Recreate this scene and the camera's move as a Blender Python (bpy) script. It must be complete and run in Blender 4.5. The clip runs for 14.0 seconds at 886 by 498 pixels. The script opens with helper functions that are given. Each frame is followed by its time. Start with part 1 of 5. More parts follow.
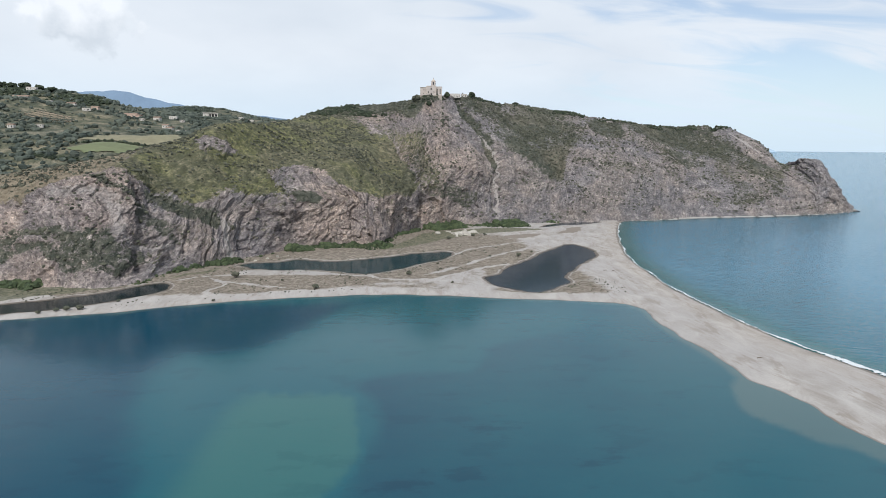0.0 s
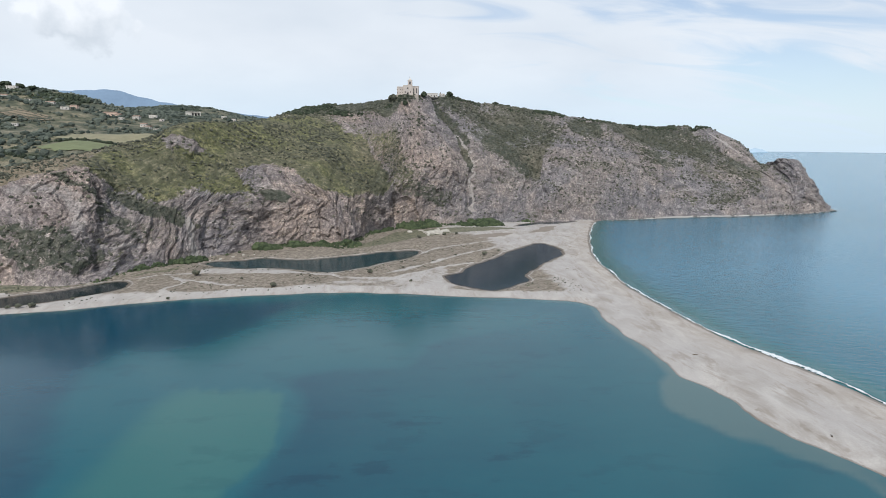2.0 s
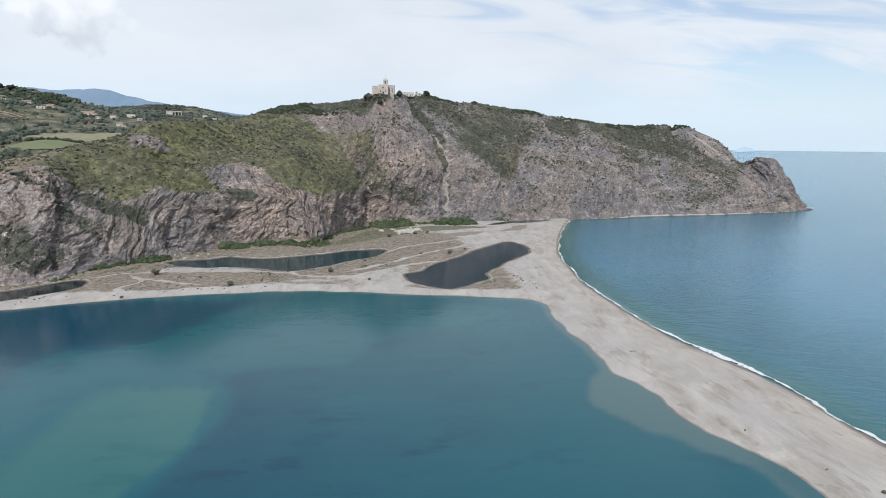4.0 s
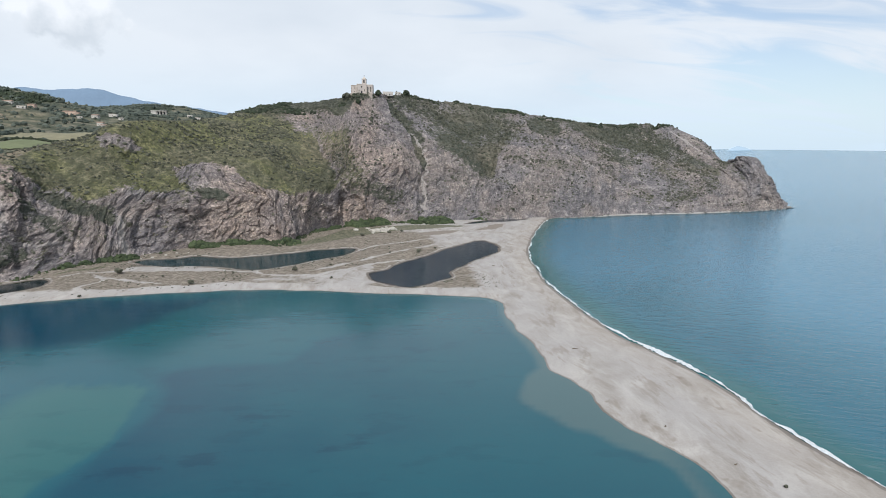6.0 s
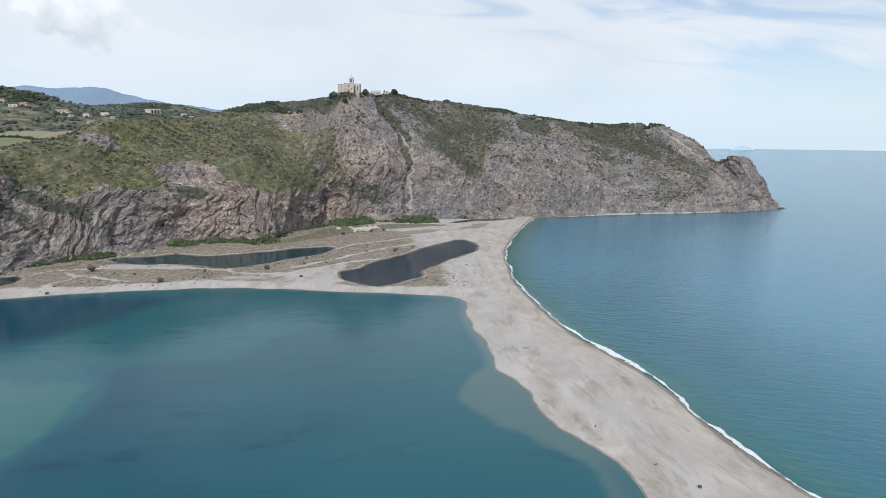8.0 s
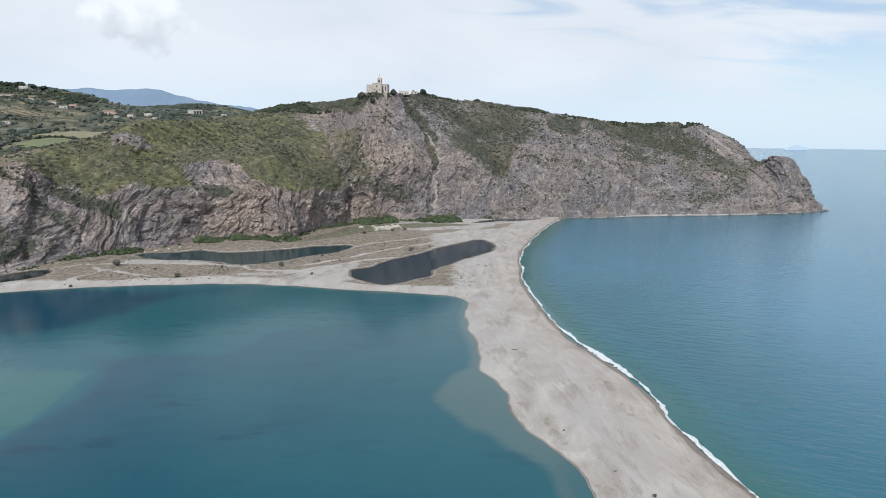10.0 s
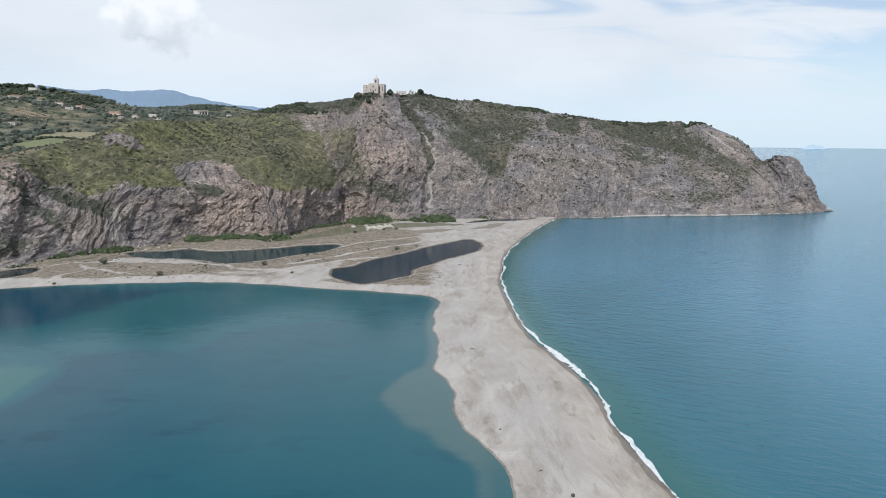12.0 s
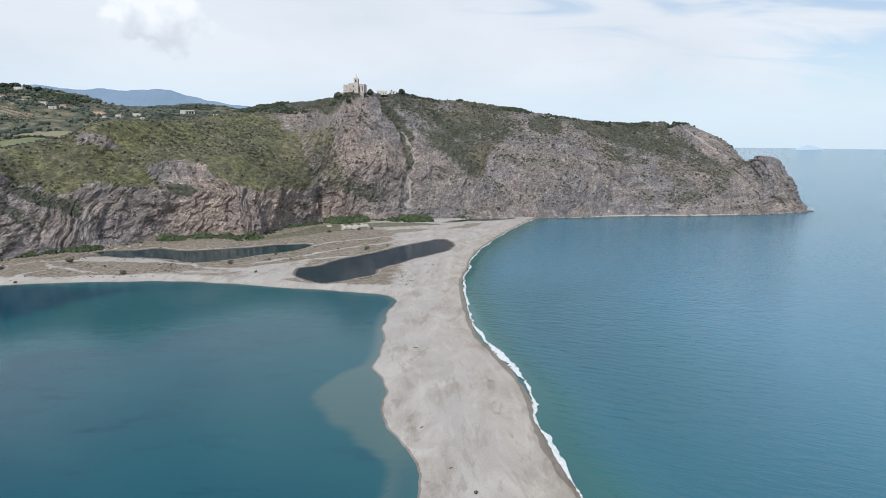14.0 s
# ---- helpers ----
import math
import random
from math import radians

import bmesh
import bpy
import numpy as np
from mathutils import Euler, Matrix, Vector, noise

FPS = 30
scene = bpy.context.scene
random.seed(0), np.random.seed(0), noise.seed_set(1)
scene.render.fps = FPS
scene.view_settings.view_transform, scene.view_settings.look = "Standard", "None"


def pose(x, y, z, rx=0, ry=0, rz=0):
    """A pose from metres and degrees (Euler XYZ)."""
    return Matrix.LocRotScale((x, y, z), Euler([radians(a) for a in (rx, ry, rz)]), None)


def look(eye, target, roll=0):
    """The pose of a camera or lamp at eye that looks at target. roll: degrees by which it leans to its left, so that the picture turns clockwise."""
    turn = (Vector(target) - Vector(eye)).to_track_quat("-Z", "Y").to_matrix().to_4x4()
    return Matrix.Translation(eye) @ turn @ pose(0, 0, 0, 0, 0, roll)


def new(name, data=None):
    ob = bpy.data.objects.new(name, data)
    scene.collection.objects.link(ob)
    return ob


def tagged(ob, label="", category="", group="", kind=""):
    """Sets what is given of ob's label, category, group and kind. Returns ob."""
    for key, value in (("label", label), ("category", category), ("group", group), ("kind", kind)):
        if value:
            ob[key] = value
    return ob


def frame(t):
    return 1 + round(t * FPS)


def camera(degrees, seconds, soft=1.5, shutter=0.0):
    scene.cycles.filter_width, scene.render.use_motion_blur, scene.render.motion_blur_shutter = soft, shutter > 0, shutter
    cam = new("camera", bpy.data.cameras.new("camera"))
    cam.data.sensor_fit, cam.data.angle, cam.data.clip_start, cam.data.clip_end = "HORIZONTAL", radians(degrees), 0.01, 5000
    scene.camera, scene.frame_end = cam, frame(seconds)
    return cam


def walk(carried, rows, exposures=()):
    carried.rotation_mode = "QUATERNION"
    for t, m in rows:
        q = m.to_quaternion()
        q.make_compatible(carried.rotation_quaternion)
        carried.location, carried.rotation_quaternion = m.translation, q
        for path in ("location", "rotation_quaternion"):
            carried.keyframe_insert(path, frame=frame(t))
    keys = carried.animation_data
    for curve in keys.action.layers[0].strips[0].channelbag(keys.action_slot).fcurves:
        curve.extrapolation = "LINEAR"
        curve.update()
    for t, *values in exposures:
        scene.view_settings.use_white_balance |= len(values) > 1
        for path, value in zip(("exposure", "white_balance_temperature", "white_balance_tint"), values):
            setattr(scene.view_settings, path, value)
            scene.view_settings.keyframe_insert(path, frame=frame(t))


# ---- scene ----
cam = camera(73.7, 14.0, soft=0.9)
PATH = [
    (0, (-2.903, -0.434, 116.174), (-2.83, 1.534, 115.826), 0.4),
    (0.5, (5.129, -1.627, 116.13), (5.203, 0.341, 115.782), 0.5),
    (1, (13.13, -2.724, 116.078), (13.207, -0.756, 115.73), 0.4),
    (1.5, (21.097, -3.701, 116.023), (21.177, -1.733, 115.674), 0.4),
    (2, (29.056, -4.662, 115.978), (29.14, -2.695, 115.629), 0.5),
    (2.5, (36.972, -5.633, 115.945), (37.06, -3.666, 115.595), 0.5),
    (3, (44.839, -6.569, 115.919), (44.931, -4.602, 115.569), 0.5),
    (5.5, (83.856, -11.057, 115.778), (83.96, -9.091, 115.425), 0.4),
    (6, (91.604, -11.851, 115.788), (91.708, -9.885, 115.435), 0.4),
    (6.5, (99.324, -12.564, 115.82), (99.422, -10.598, 115.466), 0.5),
    (7, (107.032, -13.161, 115.888), (107.126, -11.195, 115.533), 0.5),
    (9.5, (145.264, -15.301, 116.997), (145.259, -13.334, 116.638), 0.6),
    (10, (153.079, -15.469, 117.107), (153.014, -13.503, 116.747), 0.5),
    (10.5, (161.002, -15.512, 117.192), (160.908, -13.548, 116.831), 0.5),
    (11, (169.047, -15.49, 117.262), (168.94, -13.525, 116.902), 0.6),
    (11.5, (177.101, -15.468, 117.335), (176.986, -13.504, 116.975), 0.5),
    (12, (185.099, -15.453, 117.399), (184.981, -13.489, 117.038), 0.4),
    (12.5, (193.054, -15.435, 117.437), (192.936, -13.471, 117.076), 0.5),
    (13, (201.033, -15.34, 117.483), (200.915, -13.376, 117.121), 0.4),
    (13.5, (208.97, -15.19, 117.513), (208.852, -13.226, 117.152), 0.4),
    (14, (216.892, -15.021, 117.523), (216.776, -13.058, 117.162), 0.5),
]
walk(cam, [(t, look(eye, target, roll)) for t, eye, target, roll in PATH], [(0, 0.0, 6150, 10), (14, 0.0, 6150, 10)])

# ---------------------------------------------------------------- world, sun, exposure
SUN_EL, SUN_AZ = 44.0, 192.0          # degrees; azimuth clockwise from +y
scene.view_settings.exposure = 0.0

world = bpy.data.worlds.new("sky")
scene.world = world
world.use_nodes = True


def build_sky():
    nt = world.node_tree
    nt.nodes.clear()
    N, L = nt.nodes.new, nt.links.new
    out, bg = N("ShaderNodeOutputWorld"), N("ShaderNodeBackground")
    sky = N("ShaderNodeTexSky")
    sky.sky_type, sky.sun_disc = "NISHITA", False
    sky.sun_elevation, sky.sun_rotation = radians(SUN_EL), radians(SUN_AZ)
    sky.altitude, sky.air_density, sky.dust_density, sky.ozone_density = 100, 1.0, 0.6, 1.5
    co = N("ShaderNodeTexCoord")
    sep = N("ShaderNodeSeparateXYZ")
    L(co.outputs["Generated"], sep.inputs[0])
    # clouds lie on a flat layer: the direction divided by its height
    h = N("ShaderNodeMath"); h.operation = "MAXIMUM"; h.inputs[1].default_value = 0.0
    L(sep.outputs["Z"], h.inputs[0])
    add = N("ShaderNodeMath"); add.operation = "ADD"; add.inputs[1].default_value = 0.28
    L(h.outputs[0], add.inputs[0])
    cx, cy = N("ShaderNodeMath"), N("ShaderNodeMath")
    cx.operation = cy.operation = "DIVIDE"
    L(sep.outputs["X"], cx.inputs[0]); L(add.outputs[0], cx.inputs[1])
    L(sep.outputs["Y"], cy.inputs[0]); L(add.outputs[0], cy.inputs[1])
    flat = N("ShaderNodeCombineXYZ")
    L(cx.outputs[0], flat.inputs[0]); L(cy.outputs[0], flat.inputs[1])
    veil = N("ShaderNodeTexNoise")
    veil.inputs["Scale"].default_value, veil.inputs["Detail"].default_value = 0.75, 5
    veil.inputs["Roughness"].default_value, veil.inputs["Distortion"].default_value = 0.5, 0.3
    stretch = N("ShaderNodeMapping")
    stretch.inputs["Scale"].default_value = (0.55, 1.15, 1)
    stretch.inputs["Location"].default_value = (2.3, 0.9, 0)
    L(flat.outputs[0], stretch.inputs[0]); L(stretch.outputs[0], veil.inputs["Vector"])
    # blue shows through towards the open sea (+x)
    side = N("ShaderNodeMapRange")
    for k, v in zip(("From Min", "From Max", "To Min", "To Max"), (-0.15, 0.55, 0.30, -0.04)):
        side.inputs[k].default_value = v
    L(sep.outputs["X"], side.inputs["Value"])
    thin = N("ShaderNodeTexNoise")
    thin.inputs["Scale"].default_value, thin.inputs["Detail"].default_value, thin.inputs["Distortion"].default_value = 2.0, 7, 1.4
    comb = N("ShaderNodeMapping")
    comb.inputs["Scale"].default_value, comb.inputs["Rotation"].default_value = (0.7, 2.0, 1), (0, 0, radians(-12))
    L(flat.outputs[0], comb.inputs[0]); L(comb.outputs[0], thin.inputs["Vector"])
    wisp = N("ShaderNodeMath"); wisp.operation = "MULTIPLY_ADD"
    wisp.inputs[1].default_value, wisp.inputs[2].default_value = 1.15, -0.55
    L(thin.outputs["Fac"], wisp.inputs[0])
    streak = N("ShaderNodeMath"); streak.operation = "ADD"
    L(veil.outputs["Fac"], streak.inputs[0]); L(wisp.outputs[0], streak.inputs[1])
    both = N("ShaderNodeMath"); both.operation = "ADD"
    L(streak.outputs[0], both.inputs[0]); L(side.outputs[0], both.inputs[1])
    high = N("ShaderNodeMapRange"); high.interpolation_type = "SMOOTHSTEP"
    for k, v in zip(("From Min", "From Max", "To Min", "To Max"), (0.28, 0.5, 0.0, 1.0)):
        high.inputs[k].default_value = v
    L(sep.outputs["Z"], high.inputs["Value"])
    west = N("ShaderNodeMapRange"); west.interpolation_type = "SMOOTHSTEP"
    for k, v in zip(("From Min", "From Max", "To Min", "To Max"), (0.15, -0.35, 0.0, -0.45)):
        west.inputs[k].default_value = v
    L(sep.outputs["X"], west.inputs["Value"])
    gap = N("ShaderNodeMath"); gap.operation = "MULTIPLY_ADD"
    L(high.outputs[0], gap.inputs[0]); L(west.outputs[0], gap.inputs[1]); L(both.outputs[0], gap.inputs[2])
    both = gap
    cover = N("ShaderNodeMapRange"); cover.interpolation_type = "SMOOTHSTEP"
    for k, v in zip(("From Min", "From Max", "To Min", "To Max"), (0.30, 0.62, 0.35, 1.0)):
        cover.inputs[k].default_value = v
    L(both.outputs[0], cover.inputs["Value"])
    both = cover
    grey = N("ShaderNodeTexNoise")
    grey.inputs["Scale"].default_value, grey.inputs["Detail"].default_value = 1.1, 5
    L(flat.outputs[0], grey.inputs["Vector"])
    tint = N("ShaderNodeValToRGB")
    tint.color_ramp.elements[0].position, tint.color_ramp.elements[0].color = 0.30, (0.71, 0.76, 0.81, 1)
    tint.color_ramp.elements[1].position, tint.color_ramp.elements[1].color = 0.58, (0.835, 0.87, 0.90, 1)
    L(grey.outputs["Fac"], tint.inputs[0])
    dim = N("ShaderNodeVectorMath"); dim.operation = "SCALE"; dim.inputs["Scale"].default_value = 0.115
    L(sky.outputs[0], dim.inputs[0])
    mix = N("ShaderNodeMix"); mix.data_type = "RGBA"
    L(both.outputs[0], mix.inputs["Factor"]); L(dim.outputs[0], mix.inputs["A"]); L(tint.outputs[0], mix.inputs["B"])
    # pale haze towards the skyline
    low = N("ShaderNodeMapRange"); low.interpolation_type = "SMOOTHSTEP"
    for k, v in zip(("From Min", "From Max", "To Min", "To Max"), (-0.02, 0.16, 0.92, 0.0)):
        low.inputs[k].default_value = v
    L(sep.outputs["Z"], low.inputs["Value"])
    hazy = N("ShaderNodeMix"); hazy.data_type = "RGBA"
    hazy.inputs["B"].default_value = (0.70, 0.83, 0.92, 1)
    L(low.outputs[0], hazy.inputs["Factor"]); L(mix.outputs["Result"], hazy.inputs["A"])
    mix = hazy
    # one small cumulus over the hills
    cum = N("ShaderNodeVectorMath"); cum.operation = "DISTANCE"
    warp = N("ShaderNodeTexNoise"); warp.inputs["Scale"].default_value, warp.inputs["Detail"].default_value = 22, 5
    L(co.outputs["Generated"], warp.inputs["Vector"])
    sub = N("ShaderNodeVectorMath"); sub.operation = "MULTIPLY_ADD"
    sub.inputs[1].default_value, sub.inputs[2].default_value = (0.13, 0.13, 0.11), (-0.065, -0.065, -0.055)
    L(warp.outputs["Color"], sub.inputs[0])
    moved = N("ShaderNodeVectorMath"); moved.operation = "ADD"
    L(co.outputs["Generated"], moved.inputs[0]); L(sub.outputs[0], moved.inputs[1])
    L(moved.outputs[0], cum.inputs[0]); cum.inputs[1].default_value = CUMULUS
    puff = N("ShaderNodeMapRange"); puff.interpolation_type = "SMOOTHSTEP"
    for k, v in zip(("From Min", "From Max", "To Min", "To Max"), (0.050, 0.070, 0.95, 0.0)):
        puff.inputs[k].default_value = v
    L(cum.outputs["Value"], puff.inputs["Value"])
    lift = N("ShaderNodeMapRange")
    for k, v in zip(("From Min", "From Max", "To Min", "To Max"), (CUMULUS[2] - 0.045, CUMULUS[2] - 0.010, 0.0, 1.0)):
        lift.inputs[k].default_value = v
    seph = N("ShaderNodeSeparateXYZ"); L(moved.outputs[0], seph.inputs[0]); L(seph.outputs["Z"], lift.inputs["Value"])
    pc = N("ShaderNodeValToRGB")
    pc.color_ramp.elements[0].color, pc.color_ramp.elements[1].color = (0.69, 0.735, 0.775, 1), (0.96, 0.975, 0.985, 1)
    L(lift.outputs[0], pc.inputs[0])
    last = N("ShaderNodeMix"); last.data_type = "RGBA"
    L(puff.outputs[0], last.inputs["Factor"]); L(mix.outputs["Result"], last.inputs["A"]); L(pc.outputs[0], last.inputs["B"])
    L(last.outputs["Result"], bg.inputs["Color"])
    bg.inputs["Strength"].default_value = 1.0
    L(bg.outputs[0], out.inputs[0])


CUMULUS = (-0.4620, 0.8690, 0.1900)
build_sky()

sun_data = bpy.data.lights.new("sun", "SUN")
sun_data.energy, sun_data.angle, sun_data.color = 3.1, radians(4), (1.0, 0.95, 0.87)
sun = new("sun", sun_data)
to_sun = Vector((math.sin(radians(SUN_AZ)) * math.cos(radians(SUN_EL)), math.cos(radians(SUN_AZ)) * math.cos(radians(SUN_EL)), math.sin(radians(SUN_EL))))
sun.matrix_world = look(to_sun * 900, (0, 0, 0))

# ---------------------------------------------------------------- arithmetic
def lattice(i, j, k, seed):
    n = (i * 374761393 + j * 668265263 + k * 2147483647 + seed * 1274126177) & 0xFFFFFFFF
    n = ((n ^ (n >> 13)) * 1274126177) & 0xFFFFFFFF
    n = ((n ^ (n >> 16)) * 2246822519) & 0xFFFFFFFF
    return ((n ^ (n >> 15)) & 0xFFFFFF) / float(0xFFFFFF) * 2 - 1


def vnoise(p, seed=0):
    """Smooth noise of points, -1 to 1."""
    f = np.floor(p)
    i = f.astype(np.int64)
    w = p - f
    w = w * w * w * (w * (w * 6 - 15) + 10)
    total = 0
    for a in (0, 1):
        for b in (0, 1):
            for c in (0, 1):
                g = np.where(a, w[..., 0], 1 - w[..., 0]) * np.where(b, w[..., 1], 1 - w[..., 1]) * np.where(c, w[..., 2], 1 - w[..., 2])
                total = total + g * lattice(i[..., 0] + a, i[..., 1] + b, i[..., 2] + c, seed)
    return total


def fbm(p, octaves=4, seed=0, gain=0.5):
    total, amp = 0, 1.0
    for o in range(octaves):
        total = total + amp * vnoise(p * 2.03 ** o + 17.3 * o, seed + o)
        amp *= gain
    return total


def ridged(p, octaves=4, seed=0, gain=0.55):
    total, amp = 0, 1.0
    for o in range(octaves):
        total = total + amp * (1 - 2 * np.abs(vnoise(p * 2.07 ** o + 9.1 * o, seed + o)))
        amp *= gain
    return total


def smooth(a, b, v):
    w = np.clip((v - a) / (b - a), 0, 1)
    return w * w * (3 - 2 * w)


def flatten(x, y):
    return np.stack([x, y, np.zeros_like(x)], -1)


def spline(points, count):
    """A smooth line through points, resampled to count points, evenly by index."""
    p = np.asarray(points, float)
    p = np.vstack([2 * p[0] - p[1], p, 2 * p[-1] - p[-2]])
    u = np.linspace(0, len(p) - 3 - 1e-9, count)
    i = u.astype(int)
    w = (u - i)[:, None]
    a, b, c, d = p[i], p[i + 1], p[i + 2], p[i + 3]
    return 0.5 * (2 * b + (c - a) * w + (2 * a - 5 * b + 4 * c - d) * w ** 2 + (3 * b - a - 3 * c + d) * w ** 3)


def even(line, step):
    """A line resampled to even steps along its length."""
    line = np.asarray(line, float)
    s = np.r_[0, np.cumsum(np.linalg.norm(np.diff(line, axis=0), axis=1))]
    u = np.linspace(0, s[-1], max(2, int(s[-1] / step)))
    return np.stack([np.interp(u, s, line[:, k]) for k in range(line.shape[1])], -1)


def to_line(x, y, line):
    """Distance of points to an open line."""
    best = np.full(x.shape, 1e9)
    for (ax, ay), (bx, by) in zip(line[:-1], line[1:]):
        dx, dy = bx - ax, by - ay
        w = np.clip(((x - ax) * dx + (y - ay) * dy) / (dx * dx + dy * dy + 1e-9), 0, 1)
        best = np.minimum(best, np.hypot(x - ax - w * dx, y - ay - w * dy))
    return best


def within(x, y, poly):
    """Signed distance of points to a closed outline: positive inside."""
    poly = np.asarray(poly, float)
    ring = np.vstack([poly, poly[:1]])
    inside = np.zeros(x.shape, bool)
    for (ax, ay), (bx, by) in zip(ring[:-1], ring[1:]):
        if ay != by:
            inside ^= ((ay > y) != (by > y)) & (x < (bx - ax) * (y - ay) / (by - ay) + ax)
    d = to_line(x, y, ring)
    return np.where(inside, d, -d)


def rounded(poly, n=5):
    """A closed outline with its corners rounded."""
    p = np.asarray(poly, float)
    p = np.vstack([p[-1:], p, p[:2]])
    return spline(p, (len(p) - 1) * n)[n:-2 * n]


# ---------------------------------------------------------------- mesh helpers
def mesh_of(name, verts, faces, material=None, shade=True, attrs=None):
    me = bpy.data.meshes.new(name)
    me.from_pydata([tuple(v) for v in np.asarray(verts, float).tolist()], [], faces)
    for key, values in (attrs or {}).items():
        me.attributes.new(key, "FLOAT", "POINT").data.foreach_set("value", np.asarray(values, np.float32).ravel())
    if shade:
        me.polygons.foreach_set("use_smooth", [True] * len(me.polygons))
    if material:
        me.materials.append(material)
    me.update()
    return me


def sheet(name, P, material, attrs=None, keep=None, shade=True):
    """An object from a grid of points P[rows, columns, 3]."""
    n, m = P.shape[:2]
    a = (np.arange(n - 1)[:, None] * m + np.arange(m - 1)[None, :])
    q = np.stack([a, a + 1, a + m + 1, a + m], -1)
    q = q[keep] if keep is not None else q.reshape(-1, 4)
    return new(name, mesh_of(name, P.reshape(-1, 3), q.tolist(), material, shade, attrs))


def part(name, bm, material, parent=None, label=""):
    me = bpy.data.meshes.new(name)
    bm.to_mesh(me)
    bm.free()
    if material:
        me.materials.append(material)
    ob = new(name, me)
    ob.parent = parent
    return tagged(ob, label)


def thing(name, x, y, z, turn=0, **tags):
    ob = new(name)
    ob.matrix_basis = pose(x, y, z, 0, 0, turn)
    return tagged(ob, **tags)


def add_box(bm, sx, sy, sz, x=0, y=0, z=0, bevel=0.0, taper=1.0):
    """A box with its base at z."""
    made = bmesh.ops.create_cube(bm, size=1)["verts"]
    for v in made:
        k = taper if v.co.z > 0 else 1
        v.co = Vector((x + v.co.x * sx * k, y + v.co.y * sy * k, z + (v.co.z + 0.5) * sz))
    if bevel:
        edges = list({e for v in made for e in v.link_edges})
        bmesh.ops.bevel(bm, geom=edges, offset=bevel, segments=1, affect="EDGES", profile=0.5)
    return made


def add_round(bm, r1, r2, h, x=0, y=0, z=0, n=12):
    made = bmesh.ops.create_cone(bm, cap_ends=True, segments=n, radius1=r1, radius2=r2, depth=h)["verts"]
    for v in made:
        v.co += Vector((x, y, z + h / 2))
    return made


def box(*a, **k):
    bm = bmesh.new()
    add_box(bm, *a, **k)
    return bm


def ico(level):
    bm = bmesh.new()
    bmesh.ops.create_icosphere(bm, subdivisions=level, radius=1)
    v = np.array([tuple(x.co) for x in bm.verts])
    bm.faces.ensure_lookup_table()
    f = np.array([[x.index for x in q.verts] for q in bm.faces])
    bm.free()
    return v, f


ICO = {1: ico(1), 2: ico(2), 3: ico(3)}


def clumps(name, spots, sizes, material, level=1, squash=0.75, rough=0.35, seed=3):
    """Many irregular leafy clumps joined in one object. spots: n x 3 (their feet), sizes: n."""
    v, f = ICO[level]
    r = np.random.default_rng(seed)
    n, k = len(spots), len(v)
    sx, sy = r.uniform(0.75, 1.3, n), r.uniform(0.75, 1.3, n)
    jit = 1 + rough * r.uniform(-1, 1, (n, k))
    P = v[None] * jit[..., None]
    P = P * np.stack([sizes * sx, sizes * sy, sizes * squash * r.uniform(0.8, 1.2, n)], -1)[:, None]
    a = r.uniform(0, 6.28, n)
    x, y = P[..., 0] * np.cos(a)[:, None] - P[..., 1] * np.sin(a)[:, None], P[..., 0] * np.sin(a)[:, None] + P[..., 1] * np.cos(a)[:, None]
    P = np.stack([x, y, P[..., 2]], -1) + spots[:, None]
    P[..., 2] += (sizes * squash * 0.45)[:, None]
    F = (f[None] + (np.arange(n) * k)[:, None, None]).reshape(-1, 3)
    tone = np.repeat(r.uniform(0, 1, n), k)
    return new(name, mesh_of(name, P.reshape(-1, 3), F.tolist(), material, False, {"tone": tone}))


# ---------------------------------------------------------------- materials
def ramp(nt, fac, *stops):
    r = nt.nodes.new("ShaderNodeValToRGB")
    e = r.color_ramp.elements
    while len(e) < len(stops):
        e.new(0.5)
    for k, (pos, col) in zip(e, stops):
        k.position, k.color = pos, (*col, 1)
    nt.links.new(fac, r.inputs[0])
    return r.outputs["Color"]


def noise_of(nt, scale, detail=5, rough=0.55, stretch=(1, 1, 1), distort=0.0, turn=(0, 0, 0), co=None):
    n = nt.nodes.new("ShaderNodeTexNoise")
    n.inputs["Scale"].default_value, n.inputs["Detail"].default_value = scale, detail
    n.inputs["Roughness"].default_value, n.inputs["Distortion"].default_value = rough, distort
    m = nt.nodes.new("ShaderNodeMapping")
    m.inputs["Scale"].default_value = stretch
    m.inputs["Rotation"].default_value = [radians(t) for t in turn]
    nt.links.new(co or coord(nt), m.inputs[0])
    nt.links.new(m.outputs[0], n.inputs["Vector"])
    return n.outputs["Fac"]


def coord(nt):
    """World metres."""
    for n in nt.nodes:
        if n.bl_idname == "ShaderNodeNewGeometry":
            return n.outputs["Position"]
    return nt.nodes.new("ShaderNodeNewGeometry").outputs["Position"]


def attr(nt, name):
    a = nt.nodes.new("ShaderNodeAttribute")
    a.attribute_name = name
    return a.outputs["Fac"]


def calc(nt, op, a, b=None, clamp=False):
    m = nt.nodes.new("ShaderNodeMath")
    m.operation, m.use_clamp = op, clamp
    for s, v in zip(m.inputs, (a, b)):
        if v is None:
            continue
        if isinstance(v, (int, float)):
            s.default_value = v
        else:
            nt.links.new(v, s)
    return m.outputs[0]


